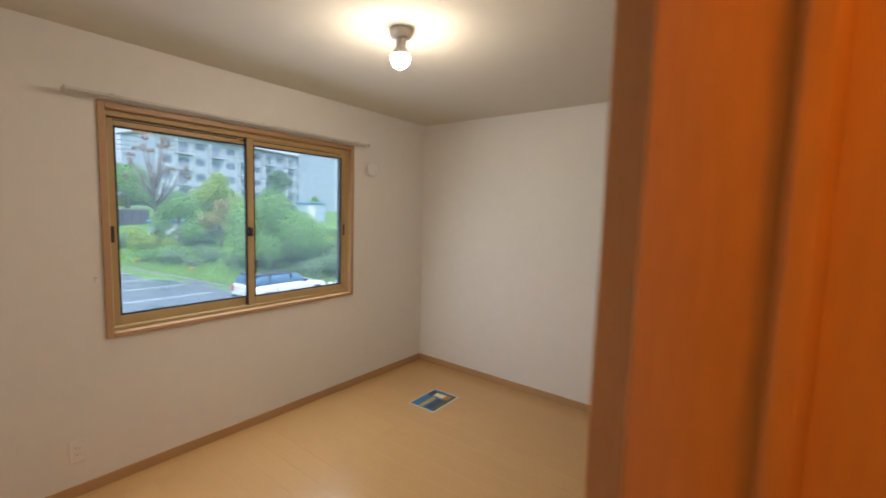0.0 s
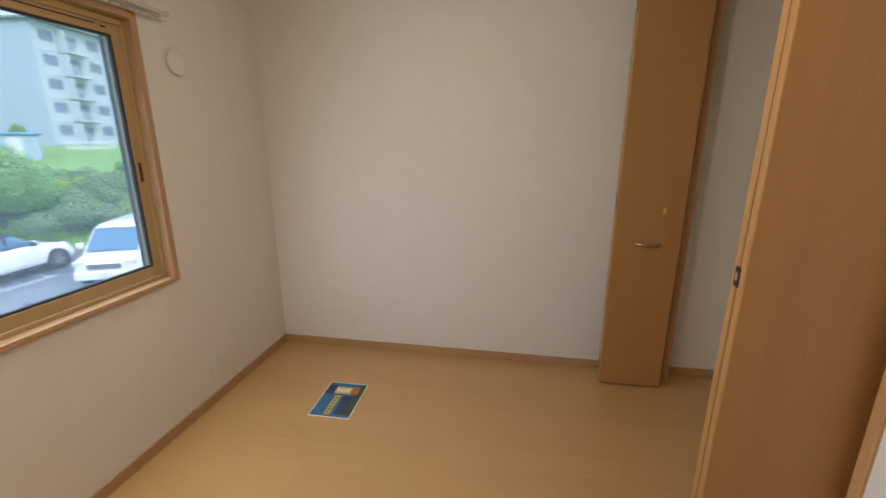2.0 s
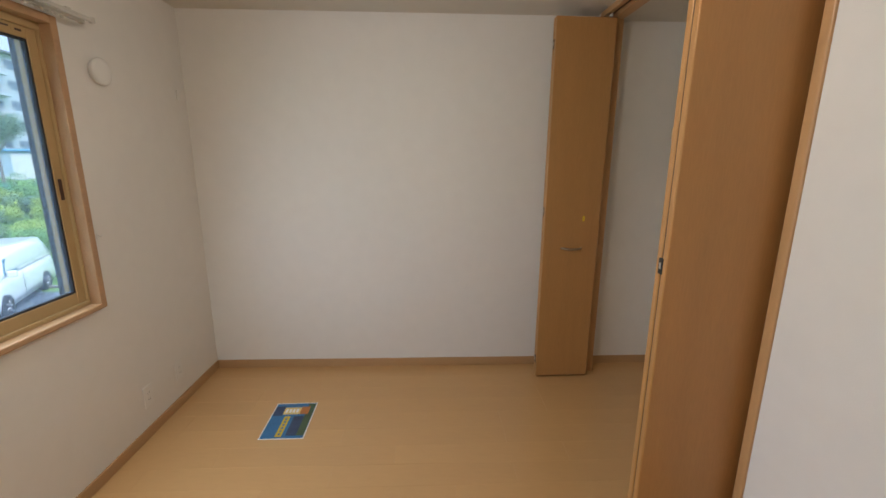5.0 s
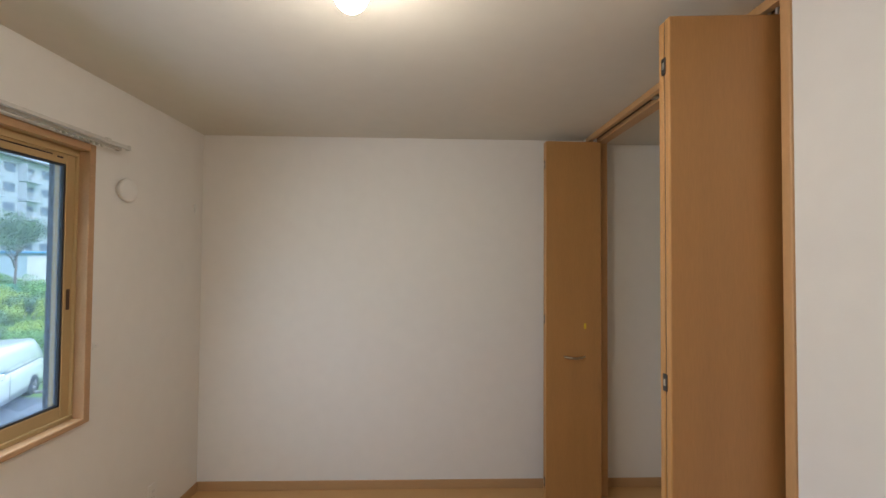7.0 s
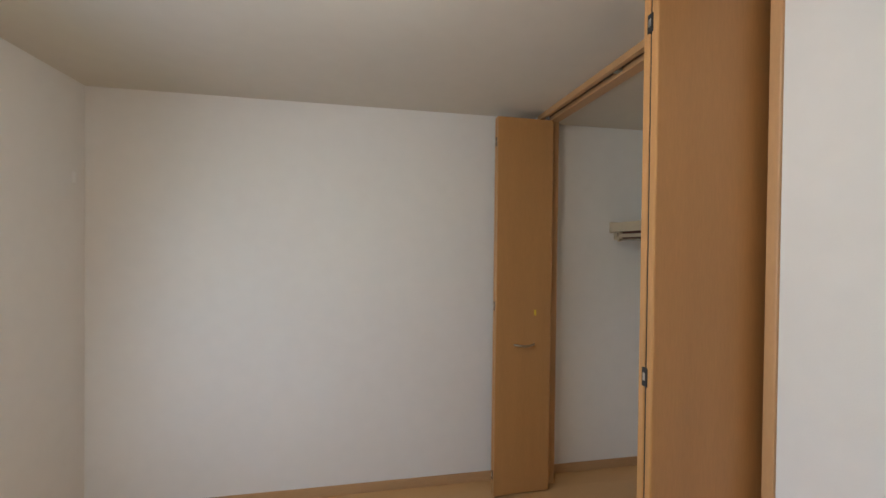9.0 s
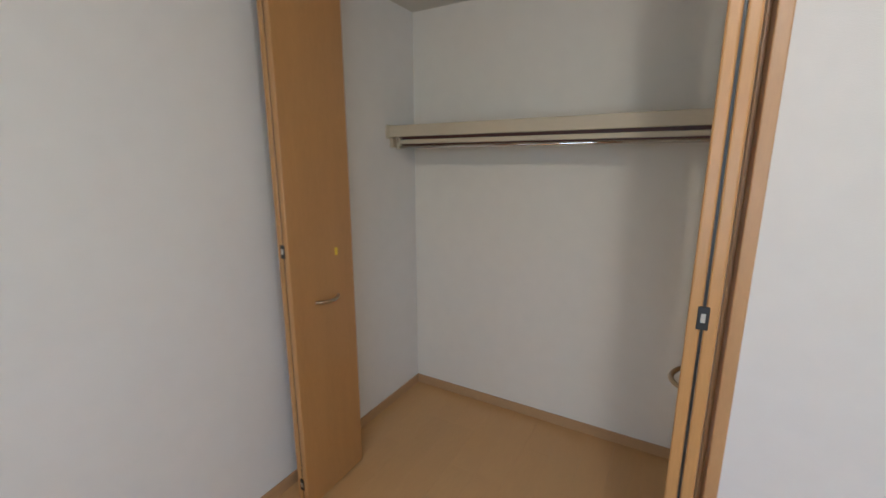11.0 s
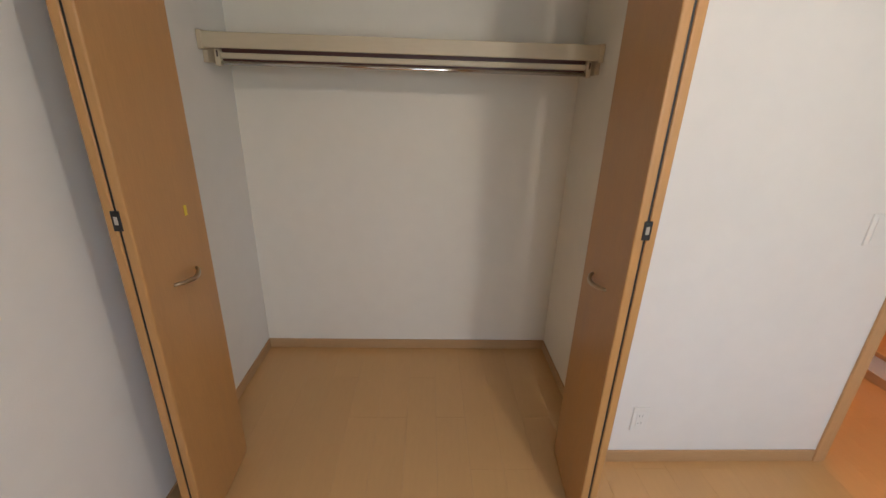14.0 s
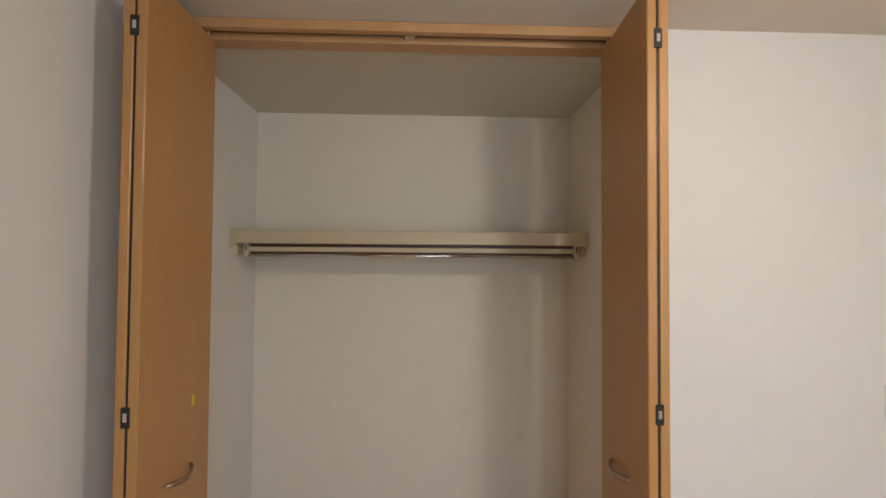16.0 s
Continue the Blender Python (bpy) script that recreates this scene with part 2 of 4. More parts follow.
def thing(name, label, category, group="", at=(0, 0, 0), turn=0.0):
    ob = new(name)
    ob.empty_display_size = 0.05
    ob.matrix_basis = pose(*at, 0, 0, turn)
    return tagged(ob, label, category, group)


def setting(name, bm, mat, label, category="wall"):
    return tagged(new(name, finish(name, bm, mat)), label, category, kind="structure")


# ---------------------------------------------------------------- the shell of the room
XL, XR, YF, YB, H = -1.502, 1.12, 2.858, -0.74, 2.4     # window wall, closet wall, far wall, back wall, ceiling
XC, YC, HC = 1.976, 1.148, 2.377                          # closet: back, side, ceiling
D0, D1, DTOP = -0.70, 0.08, 2.02                        # doorway: from, to, height
W0, W1, WZ0, WZ1 = 0.29, 1.91, 0.845, 2.04                # window opening
C0, C1, CTOP = 1.222, 2.758, 2.365                        # closet opening
XH = XR + 0.115                                           # hall side of the closet wall

bm = bmesh.new()
HW = 0.018                                                # the casing covers the raw edge of the hole
add_box(bm, (XL - 0.16, YB - 0.1, -0.2), (XL, W0 - HW, H + 0.1))
add_box(bm, (XL - 0.16, W1 + HW, -0.2), (XL, YF + 0.1, H + 0.1))
add_box(bm, (XL - 0.16, W0 - HW, -0.2), (XL, W1 + HW, WZ0 - HW))
add_box(bm, (XL - 0.16, W0 - HW, WZ1 + HW), (XL, W1 + HW, H + 0.1))
setting("wall_west", bm, WALLPAPER, "off-white embossed wallpaper wall round the sliding window")
setting("wall_north", box((XL, YF, 0), (XC + 0.1, YF + 0.1, H + 0.1)), WALLPAPER, "plain off-white wallpaper wall beside the closet")
bm = bmesh.new()
add_box(bm, (XR, D1 + 0.022, 0), (XH, C0 - 0.002, H))
add_box(bm, (XR, D0 - 0.022, DTOP + 0.022), (XH, D1 + 0.022, H))
add_box(bm, (XR, YB, 0), (XH, D0 - 0.022, H))
add_box(bm, (XR, C1 + 0.036, 0), (XH, YF, H))
setting("wall_east", bm, WALLPAPER, "off-white wallpaper wall between closet and doorway")
setting("wall_south", box((XL, YB - 0.1, 0), (XR, YB, H)), WALLPAPER, "plain off-white wallpaper wall behind the walker")
bm = bmesh.new()
add_box(bm, (XC, YC - 0.1, 0), (XC + 0.1, YF, H + 0.1))
setting("wall_closet_back", bm, CLOSETPAPER, "off-white wallpaper back wall inside the closet, warm light in its colour")
setting("wall_closet_side", box((XH, YC - 0.1, 0), (XC, YC, H + 0.1)), CLOSETPAPER, "off-white wallpaper side wall inside the closet, warm light in its colour")
setting("ceiling", box((XL, YB - 0.1, H), (XH, YF, H + 0.1)), CEILPAPER, "cream papered flat ceiling of the small room", "ceiling")
setting("ceiling_closet", box((XH, YC, HC), (XC, YF, HC + 0.1)), CEILPAPER, "cream papered flat ceiling inside the closet", "ceiling")

# the hall beyond the doorway, and its first stair
HX, HY0, HY1 = 3.3, -0.72, 0.95
setting("wall_hall_north", box((XH, HY1, 0), (HX, HY1 + 0.09, H)), WALLPAPER, "plain wallpaper wall of the hall")
setting("wall_hall_end", box((HX, -2.4, 0), (HX + 0.1, HY1 + 0.09, H)), WALLPAPER, "plain wallpaper wall at the end of the hall")
setting("wall_hall_west", box((XH - 0.1, -2.4, 0), (XH, YB, H)), WALLPAPER, "plain wallpaper wall beside the stair")
setting("wall_hall_south", box((XH - 0.1, -2.5, 0), (HX + 0.1, -2.4, H)), WALLPAPER, "plain wallpaper wall behind the stair")
setting("ceiling_hall", box((XH, -2.4, H), (HX, HY1, H + 0.1)), CEILPAPER, "cream papered flat ceiling of the hall", "ceiling")

stair = thing("staircase", "short flight of wooden stairs with white risers in the hall", "stairs")
for i in range(3):
    y = HY0 - 0.235 * i
    part("riser", box((XH + 0.02, y - 0.018, 0.19 * i), (2.3, y, 0.19 * (i + 1) - 0.032)), WALLPAPER if i == 0 else ENTRY, stair)
    part("tread", box((XH + 0.02, y - 0.255, 0.19 * (i + 1) - 0.032), (2.3, y + 0.018, 0.19 * (i + 1)), 0.006, 2), CASING, stair)
part("skirting", box((XH + 0.02, HY0, 0.0), (2.3, HY0 + 0.009, 0.055), 0.002), SKIRT, stair)

hall_lamp = thing("ceiling_lamp", "round amber glass ceiling lamp lit in the hall", "lamp", at=(1.74, -0.21, H))
part("base", lathe([(0.10, -0.02), (0.10, 0.0)]), PALEWHITE, hall_lamp)
part("shade", lathe([(0.02, -0.10), (0.07, -0.09), (0.095, -0.06), (0.10, -0.02)]), HALLGLOW, hall_lamp, "glowing amber glass shade")


def skirting(a, b, side):
    """A baseboard of beech laminate along a wall, with a rounded top edge."""
    t, h = 0.009, 0.062
    if a[0] == b[0]:
        lo, hi = (a[0], min(a[1], b[1]), 0), (a[0] + side * t, max(a[1], b[1]), h)
    else:
        lo, hi = (min(a[0], b[0]), a[1], 0), (max(a[0], b[0]), a[1] + side * t, h)
    lo, hi = [min(p, q) for p, q in zip(lo, hi)], [max(p, q) for p, q in zip(lo, hi)]
    return setting("baseboard", box(lo, hi, 0.003, 2), SKIRT, "beech laminate baseboard along the foot of the wall", "baseboard")


skirting((XL, YB), (XL, YF), 1)
skirting((XL + 0.009, YF), (XC - 0.009, YF), -1)
skirting((XR, D1 + 0.062), (XR, C0 - 0.04), -1)
skirting((XC, YC), (XC, YF), -1)
skirting((XH, YC), (XC - 0.009, YC), 1)
skirting((XL + 0.009, YB), (XR, YB), 1)

# ---------------------------------------------------------------- doorway and its open door
frame_door = tagged(new("door_1"), "beech door casing with an open varnished wooden door", "door", kind="structure")
frame_door.empty_display_size = 0.05
for y0, y1 in ((D0 - 0.02, D0), (D1, D1 + 0.02)):
    part("jamb", box((XR - 0.008, y0, 0), (XH + 0.008, y1, DTOP + 0.02), 0.002), CASING, frame_door)
part("door_stop", box((XR + 0.055, D0, 0), (XR + 0.068, D0 + 0.012, DTOP), 0.002), CASING, frame_door)
part("head", box((XR - 0.008, D0, DTOP), (XH + 0.008, D1, DTOP + 0.02), 0.002), CASING, frame_door)
for x0, x1 in ((XR - 0.012, XR), (XH, XH + 0.012)):
    part("casing", box((x0, D1 + 0.02, 0), (x1, D1 + 0.058, DTOP + 0.058), 0.003, 2), CASING, frame_door)
    part("casing", box((x0, max(D0 - 0.058, YB + 0.002), 0), (x1, D0 - 0.02, DTOP + 0.058), 0.003, 2), CASING, frame_door)
    part("casing", box((x0, D0 - 0.02, DTOP + 0.02), (x1, D1 + 0.02, DTOP + 0.058), 0.003, 2), CASING, frame_door)
# the leaf stands open at a right angle to the wall, on the hall side
LX, LY = XR + 0.036, D1 - 0.036
leaf = part("door_leaf", box((LX, LY, 0.01), (LX + 0.74, D1 - 0.003, DTOP - 0.012), 0.004, 2), ENTRY, frame_door, "varnished wooden door leaf with raised moulding")
for x0 in (LX + 0.100, LX + 0.61):
    part("moulding", box((x0, LY - 0.008, 0.12), (x0 + 0.026, LY, DTOP - 0.12), 0.006, 3), ENTRY, leaf)
for z in (0.12, 0.95, DTOP - 0.146):
    part("moulding", box((LX + 0.126, LY - 0.008, z), (LX + 0.61, LY, z + 0.026), 0.006, 3), ENTRY, leaf)
for z in (0.22, 1.78):
    part("hinge", tube([(LX - 0.003, LY + 0.004, z), (LX - 0.003, LY + 0.004, z + 0.1)], 0.005), STEEL, leaf)
part("door_handle", tube([(LX + 0.68, LY, 1.0), (LX + 0.68, LY - 0.045, 1.0), (LX + 0.57, LY - 0.047, 1.0)], 0.009), NICKEL, leaf, "satin nickel lever handle")

# ---------------------------------------------------------------- sliding window
win = tagged(new("window_1"), "closed two-pane sliding window with wooden casing", "window", kind="structure")
win.empty_display_size = 0.05
cw = 0.034
for a, b in (((W0 - cw, WZ0 - 0.026), (W0, WZ1 + cw)), ((W1, WZ0 - 0.026), (W1 + cw, WZ1 + cw)), ((W0, WZ1), (W1, WZ1 + cw))):
    part("window_frame", box((XL - 0.075, a[0], a[1]), (XL + 0.016, b[0], b[1]), 0.004, 2), WINCASE, win)
part("window_sill", box((XL - 0.075, W0, WZ0 - 0.026), (XL + 0.020, W1, WZ0), 0.005, 2), WINCASE, win)
# fixed aluminium frame: head with its grooves, sill track, side channels
part("head_track", box((XL - 0.13, W0, WZ1 - 0.030), (XL - 0.030, W1, WZ1), 0.002), SASH, win)
for x in (-0.062, -0.092):
    part("track_groove", box((XL + x - 0.004, W0 + 0.002, WZ1 - 0.0335), (XL + x + 0.004, W1 - 0.002, WZ1 - 0.029)), BROWN, win)
part("sill_track", box((XL - 0.13, W0, WZ0), (XL - 0.030, W1, WZ0 + 0.018), 0.002), SASH, win)
for y in (W0, W1 - 0.012):
    part("side_channel", box((XL - 0.13, y, WZ0 + 0.018), (XL - 0.030, y + 0.012, WZ1 - 0.030), 0.002), SASH, win)


def sash(y0, y1, x, pull_at, latch):
    """One sliding sash: stiles, rails, gaskets, pane and finger pull."""
    z0, z1, st, x1 = WZ0 + 0.012, WZ1 - 0.026, 0.044, x + 0.026
    s = part("sash", box((x, y0, z0), (x1, y0 + st, z1), 0.003, 2), SASH, win)
    part("stile", box((x, y1 - st, z0), (x1, y1, z1), 0.003, 2), SASH, s)
    part("rail", box((x, y0 + st, z0), (x1, y1 - st, z0 + 0.058), 0.003, 2), SASH, s)
    part("rail", box((x, y0 + st, z1 - 0.046), (x1, y1 - st, z1), 0.003, 2), SASH, s)
    part("rail_groove", box((x1, y0 + st, z1 - 0.020), (x1 + 0.0012, y1 - st - 0.07, z1 - 0.014)), BROWN, s)
    g = 0.009
    for a, b in (((y0 + st, z0 + 0.058), (y0 + st + g, z1 - 0.046)), ((y1 - st - g, z0 + 0.058), (y1 - st, z1 - 0.046)), ((y0 + st + g, z0 + 0.058), (y1 - st - g, z0 + 0.058 + g)), ((y0 + st + g, z1 - 0.046 - g), (y1 - st - g, z1 - 0.046))):
        part("gasket", box((x + 0.004, a[0], a[1]), (x1 - 0.003, b[0], b[1])), GASKET, s)
    pane = part("pane", box((x + 0.010, y0 + st + g, z0 + 0.058 + g), (x + 0.014, y1 - st - g, z1 - 0.046 - g)), GLASS, s, "clear window glass")
    pane.visible_shadow = False
    part("finger_pull", box((x1, pull_at - 0.009, 1.33), (x1 + 0.002, pull_at + 0.009, 1.42), 0.0008), BROWN, s, "dark brown recessed finger pull")
    if latch:
        part("latch", box((x1, latch - 0.012, 1.345), (x1 + 0.022, latch + 0.012, 1.405), 0.005, 2), BROWN, s, "dark brown crescent lock")
        part("latch_lever", tube([(x1 + 0.012, latch - 0.006, 1.350), (x1 + 0.016, latch - 0.026, 1.362), (x1 + 0.017, latch - 0.032, 1.380), (x1 + 0.014, latch - 0.024, 1.402), (x1 + 0.010, latch - 0.004, 1.408)], [0.007, 0.009, 0.010, 0.009, 0.006], 10), BLACK, s, "black crescent lever of the lock")
        part("edge_strip", box((x + 0.004, y0 - 0.010, z0), (x1 - 0.004, y0, z1)), GASKET, s, "black strip along the sash edge")
    part("air_slot", box((x1 + 0.0013, y1 - 0.092, z1 - 0.026), (x1 + 0.002, y1 - 0.064, z1 - 0.018)), BROWN, s)
    part("label_tag", box((x1, y1 - 0.105, z1 - 0.034), (x1 + 0.0012, y1 - 0.05, z1 - 0.010)), SASH, s)
    return s


sash(W0 + 0.008, 1.124, XL - 0.100, W0 + 0.030, 0)
sash(1.062, W1 - 0.008, XL - 0.068, W1 - 0.030, 1.076)
part("warning_sticker", box((XL - 0.0862, 0.43, 1.948), (XL - 0.0855, 0.53, 1.962)), PLASTIC, win, "small white paper sticker on the glass")
# outer reveal that keeps the wall's thickness closed behind the frame
part("outer_frame", box((XL - 0.158, W0 - 0.016, WZ0), (XL - 0.132, W0 + 0.030, WZ1)), GASKET, win)
part("outer_frame", box((XL - 0.158, W1 - 0.006, WZ0), (XL - 0.132, W1 + 0.016, WZ1)), GASKET, win)

# curtain rail over the window
rail = thing("curtain_rail", "pale metal double curtain rail over the window casing", "curtain rail", at=(XL, 0, WZ1 + 0.045))
for x, z in ((0.05, 0.0), (0.095, 0.002)):
    part("track", box((x - 0.008, 0.12, z - 0.008), (x + 0.008, 2.03, z + 0.008), 0.003, 2), PALEWHITE, rail)
    for y in (0.116, 2.022):
        part("end_cap", box((x - 0.011, y, z - 0.012), (x + 0.011, y + 0.014, z + 0.012), 0.003, 2), PALEWHITE, rail)
for y in (0.30, 1.10, 1.90):
    part("bracket", box((0.0, y - 0.012, 0.004), (0.108, y + 0.012, 0.014), 0.002), PALEWHITE, rail)
for k in range(9):
    part("runner", box((0.045, 1.70 + 0.028 * k, -0.018), (0.055, 1.712 + 0.028 * k, -0.006), 0.002), PALEWHITE, rail)

# ---------------------------------------------------------------- closet frame, folding doors, shelf and rod
cf = tagged(new("door_2"), "beech frame round the full-height closet opening", "door frame", kind="structure")
cf.empty_display_size = 0.05
for y0, y1 in ((C0 - 0.036, C0), (C1, C1 + 0.036)):
    part("side_casing", box((XR - 0.008, y0, 0), (XH + 0.004, y1, H - 0.002), 0.004, 2), CASING, cf)
for y0, y1 in ((C0, C0 + 0.012), (C1 - 0.020, C1)):
    part("jamb_stop", box((XR + 0.075, y0, 0), (XH + 0.004, y1, CTOP - 0.013), 0.002), CASING, cf)
part("head_casing", box((XR - 0.008, C0, CTOP), (XR + 0.022, C1, H - 0.002), 0.003, 2), CASING, cf)
part("head_casing", box((XR + 0.052, C0, CTOP - 0.012), (XH + 0.004, C1, H - 0.002), 0.003, 2), CASING, cf)
part("door_track", box((XR + 0.022, C0, CTOP + 0.014), (XR + 0.052, C1, H - 0.004)), BROWN, cf, "dark metal top track")
part("track_stop", box((XR + 0.024, 1.975, CTOP - 0.002), (XR + 0.050, 2.012, CTOP + 0.014), 0.002), STEEL, cf)
part("header_panel", box((XH, C0 - 0.036, HC - 0.0), (XH + 0.004, C1 + 0.036, H)), WALLPAPER, cf)


def folding_door(name, label, y_pivot, side, lean):
    """A bifold closet door folded open: two narrow leaves side by side, hinged at their room ends. side: +1 opens towards +y."""
    d = thing(name, label, "closet door", "folding closet doors", at=(0, 0, 0))
    x0, x1, th, z0, z1 = 0.800, 1.170, 0.0272, 0.010, 2.340
    ya = y_pivot
    for i in range(2):
        # the folded pair leans back towards its jamb
        near = ya + side * (0.0 if i == 0 else th + 0.0060)
        spread = side * (lean + (0.003 if i == 0 else 0.0))
        bm = box((x0, 0, z0), (x1, th, z1), 0.0055, 3)
        for v in bm.verts:
            f = (v.co.x - x0) / (x1 - x0)
            yy = v.co.y if side > 0 else -v.co.y
            v.co.y = near + yy + spread * f
        if side < 0:
            bmesh.ops.reverse_faces(bm, faces=bm.faces)
        lf = part("leaf", bm, LAMINATE, d)
        inner = near + side * th
        if i == 1:
            # bow handle on the face that looks into the opening
            pts = []
            for k in range(13):
                a = math.pi * k / 12
                pts.append((1.056 - 0.1345 * k / 12, inner + spread * 0.6 + side * (0.002 + 0.030 * math.sin(a) ** 0.8), 0.938 - 0.004 * math.sin(a)))
            part("handle", tube(pts, [0.0058 + 0.0020 * math.sin(math.pi * k / 12) for k in range(13)], 10), NICKEL, lf, "satin nickel bow handle")
            if side < 0:
                part("sticker", box((1.052, inner + spread * 0.6 + side * 0.0012, 1.118), (1.066, inner + spread * 0.6, 1.152)), STICKER, lf, "torn yellow sticker")
            part("guide_pin", tube([(x1 - 0.03, near + side * th * 0.5 + spread, z1), (x1 - 0.03, near + side * th * 0.5 + spread, CTOP + 0.015)], 0.005), STEEL, lf)
        else:
            part("pivot_pin", tube([(x1 - 0.03, near + side * th * 0.5 + spread, z1), (x1 - 0.03, near + side * th * 0.5 + spread, CTOP + 0.015)], 0.005), STEEL, lf)
            part("floor_pivot", box((x1 - 0.045, near + side * th * 0.2 + spread - 0.006, 0.0), (x1 - 0.015, near + side * th * 0.2 + spread + 0.012, z0), 0.001), STEEL, lf)
    mid = ya + side * (th + 0.0030)
    for z in (0.13, 1.178, 2.19):
        h = part("hinge", box((x0 - 0.0025, mid - 0.0115, z - 0.027), (x0 + 0.004, mid + 0.0115, z + 0.027), 0.0012), BLACK, d, "black flush hinge")
        part("hinge_pin", box((x0 - 0.0040, mid - 0.005, z - 0.010), (x0 - 0.0024, mid + 0.005, z + 0.012), 0.0008), STEEL, h)
    # black filler that stands in for the shade between the two leaves
    part("gap_shade_strip", box((x0 + 0.004, mid - 0.0029, z0), (x0 + 0.012, mid + 0.0029, z1)), BLACK, d)
    return d


folding_door("folding_door", "beech laminate folding closet door standing open beside the doorway wall", 1.275, 1, -0.030)
folding_door("folding_door", "beech laminate folding closet door standing open, with torn yellow sticker", 2.7185, -1, -0.012)

shelf = thing("closet_shelf", "cream board shelf with a thick front edge across the closet", "shelf", at=(0, 0, 0))
SX = 1.690
part("board", box((SX + 0.02, YC + 0.002, 1.690), (XC - 0.001, YF - 0.002, 1.712), 0.001), SHELFMAT, shelf)
part("front_edge", box((SX, YC + 0.012, 1.655), (SX + 0.02, YF - 0.012, 1.7165), 0.003, 2), SHELFMAT, shelf)
for y0, y1 in ((YC + 0.001, YC + 0.022), (YF - 0.022, YF - 0.001)):
    part("end_cap", box((SX - 0.004, y0, 1.648), (SX + 0.27, y1, 1.722), 0.003, 2), SHELFMAT, shelf)
    part("cleat", box((SX + 0.03, y0, 1.60), (XC - 0.001, y1, 1.648), 0.002), SHELFMAT, shelf)

rod = thing("clothes_rod", "chrome clothes rod on brackets under the closet shelf", "clothes rod", at=(0, 0, 0))
part("beam", box((SX + 0.050, YC + 0.05, 1.600), (SX + 0.066, YF - 0.05, 1.690), 0.002), RAILSHADE, rod)
part("rail_profile", box((SX + 0.028, YC + 0.06, 1.6165), (SX + 0.050, YF - 0.06, 1.640), 0.003, 2), SHELFMAT, rod, "beige metal profile along the beam")
part("tube", tube([(SX + 0.032, YC + 0.055, 1.600), (SX + 0.032, YF - 0.055, 1.600)], 0.0085, 16), CHROME, rod)
for y in (YC + 0.04, YF - 0.075):
    part("bracket", box((SX + 0.020, y, 1.588), (SX + 0.050, y + 0.022, 1.654), 0.004, 2), SHELFMAT, rod)
    part("bracket_slot", box((SX + 0.0192, y + 0.006, 1.622), (SX + 0.021, y + 0.013, 1.648)), BROWN, rod)

# ---------------------------------------------------------------- small fittings
lamp = thing("ceiling_lamp", "bare lit bulb in an ivory ceiling socket", "lamp", at=(-0.165, 1.10, H))
part("rosette", lathe([(0.030, -0.042), (0.046, -0.036), (0.052, -0.012), (0.052, 0.0)]), PLASTIC, lamp)
part("socket", lathe([(0.020, -0.078), (0.022, -0.074), (0.022, -0.042), (0.028, -0.040)]), PLASTIC, lamp)
prof = [(0.004, -0.178)] + [(0.046 * math.sin(a), -0.132 - 0.046 * math.cos(a)) for a in [math.pi * k / 12 for k in range(1, 8)]]
part("bulb", lathe(prof), BULB, lamp, "glowing white glass dome of the bulb")
# added opaque collar that holds the bulb's light back from the ceiling
part("bulb_shield", lathe([(0.0455, -0.1205), (0.042, -0.108), (0.026, -0.088), (0.019, -0.076)]), PLASTIC, lamp, "white opaque collar added to keep the bulb's light off the ceiling")

vent = thing("air_vent", "round ivory plastic air vent cover on the wall", "vent", at=(XL, 2.139, 1.900))
part("flange", lathe([(0.052, 0.0), (0.052, 0.014), (0.050, 0.016), (0.046, 0.016)], 40, "x"), PLASTIC, vent)
part("cover", lathe([(0.058, 0.016), (0.060, 0.019), (0.058, 0.027), (0.050, 0.030), (0.02, 0.031)], 40, "x"), PLASTIC, vent)


def wall_plate(name, label, cat, at, normal, slots, size=(0.070, 0.120), group=""):
    """An ivory cover plate with its inset and two-pin slots or rocker."""
    w, h = size
    t = thing(name, label, cat, group, at=at, turn=0 if normal > 0 else 180)
    part("cover_plate", box((0, -w / 2, -h / 2), (0.0065, w / 2, h / 2), 0.003, 2), PLASTIC, t)
    if slots:
        ins = part("socket_face", box((0.0065, -0.017, -0.036), (0.0085, 0.017, 0.036), 0.001), PLASTIC, t)
        for z in (-0.018, 0.018):
            for y in (-0.0065, 0.0065):
                part("slot", box((0.0085, y - 0.001, z - 0.005), (0.0088, y + 0.001, z + 0.005)), KERB, ins)
    else:
        part("rocker", box((0.0065, -w * 0.33, -h * 0.40), (0.010, w * 0.33, h * 0.40), 0.0015, 2), PLASTIC, t)
    return t


wall_plate("wall_outlet", "ivory double socket outlet low on the window wall", "outlet", (XL, 2.404, 0.232), 1, True, group="wall outlets")
wall_plate("wall_outlet", "ivory aerial outlet plate low on the window wall", "outlet", (XL, 2.12, 0.232), 1, True, group="wall outlets")
wall_plate("wall_outlet", "ivory socket outlet under the window's near end", "outlet", (XL, 0.116, 0.246), 1, True, group="wall outlets")
wall_plate("wall_outlet", "ivory socket outlet on the wall beside the closet", "outlet", (XR, 0.980, 0.238), -1, True, group="wall outlets")
wall_plate("light_switch", "ivory rocker light switch plate beside the doorway", "light switch", (XR, 0.272, 1.095), -1, False, (0.10, 0.120))


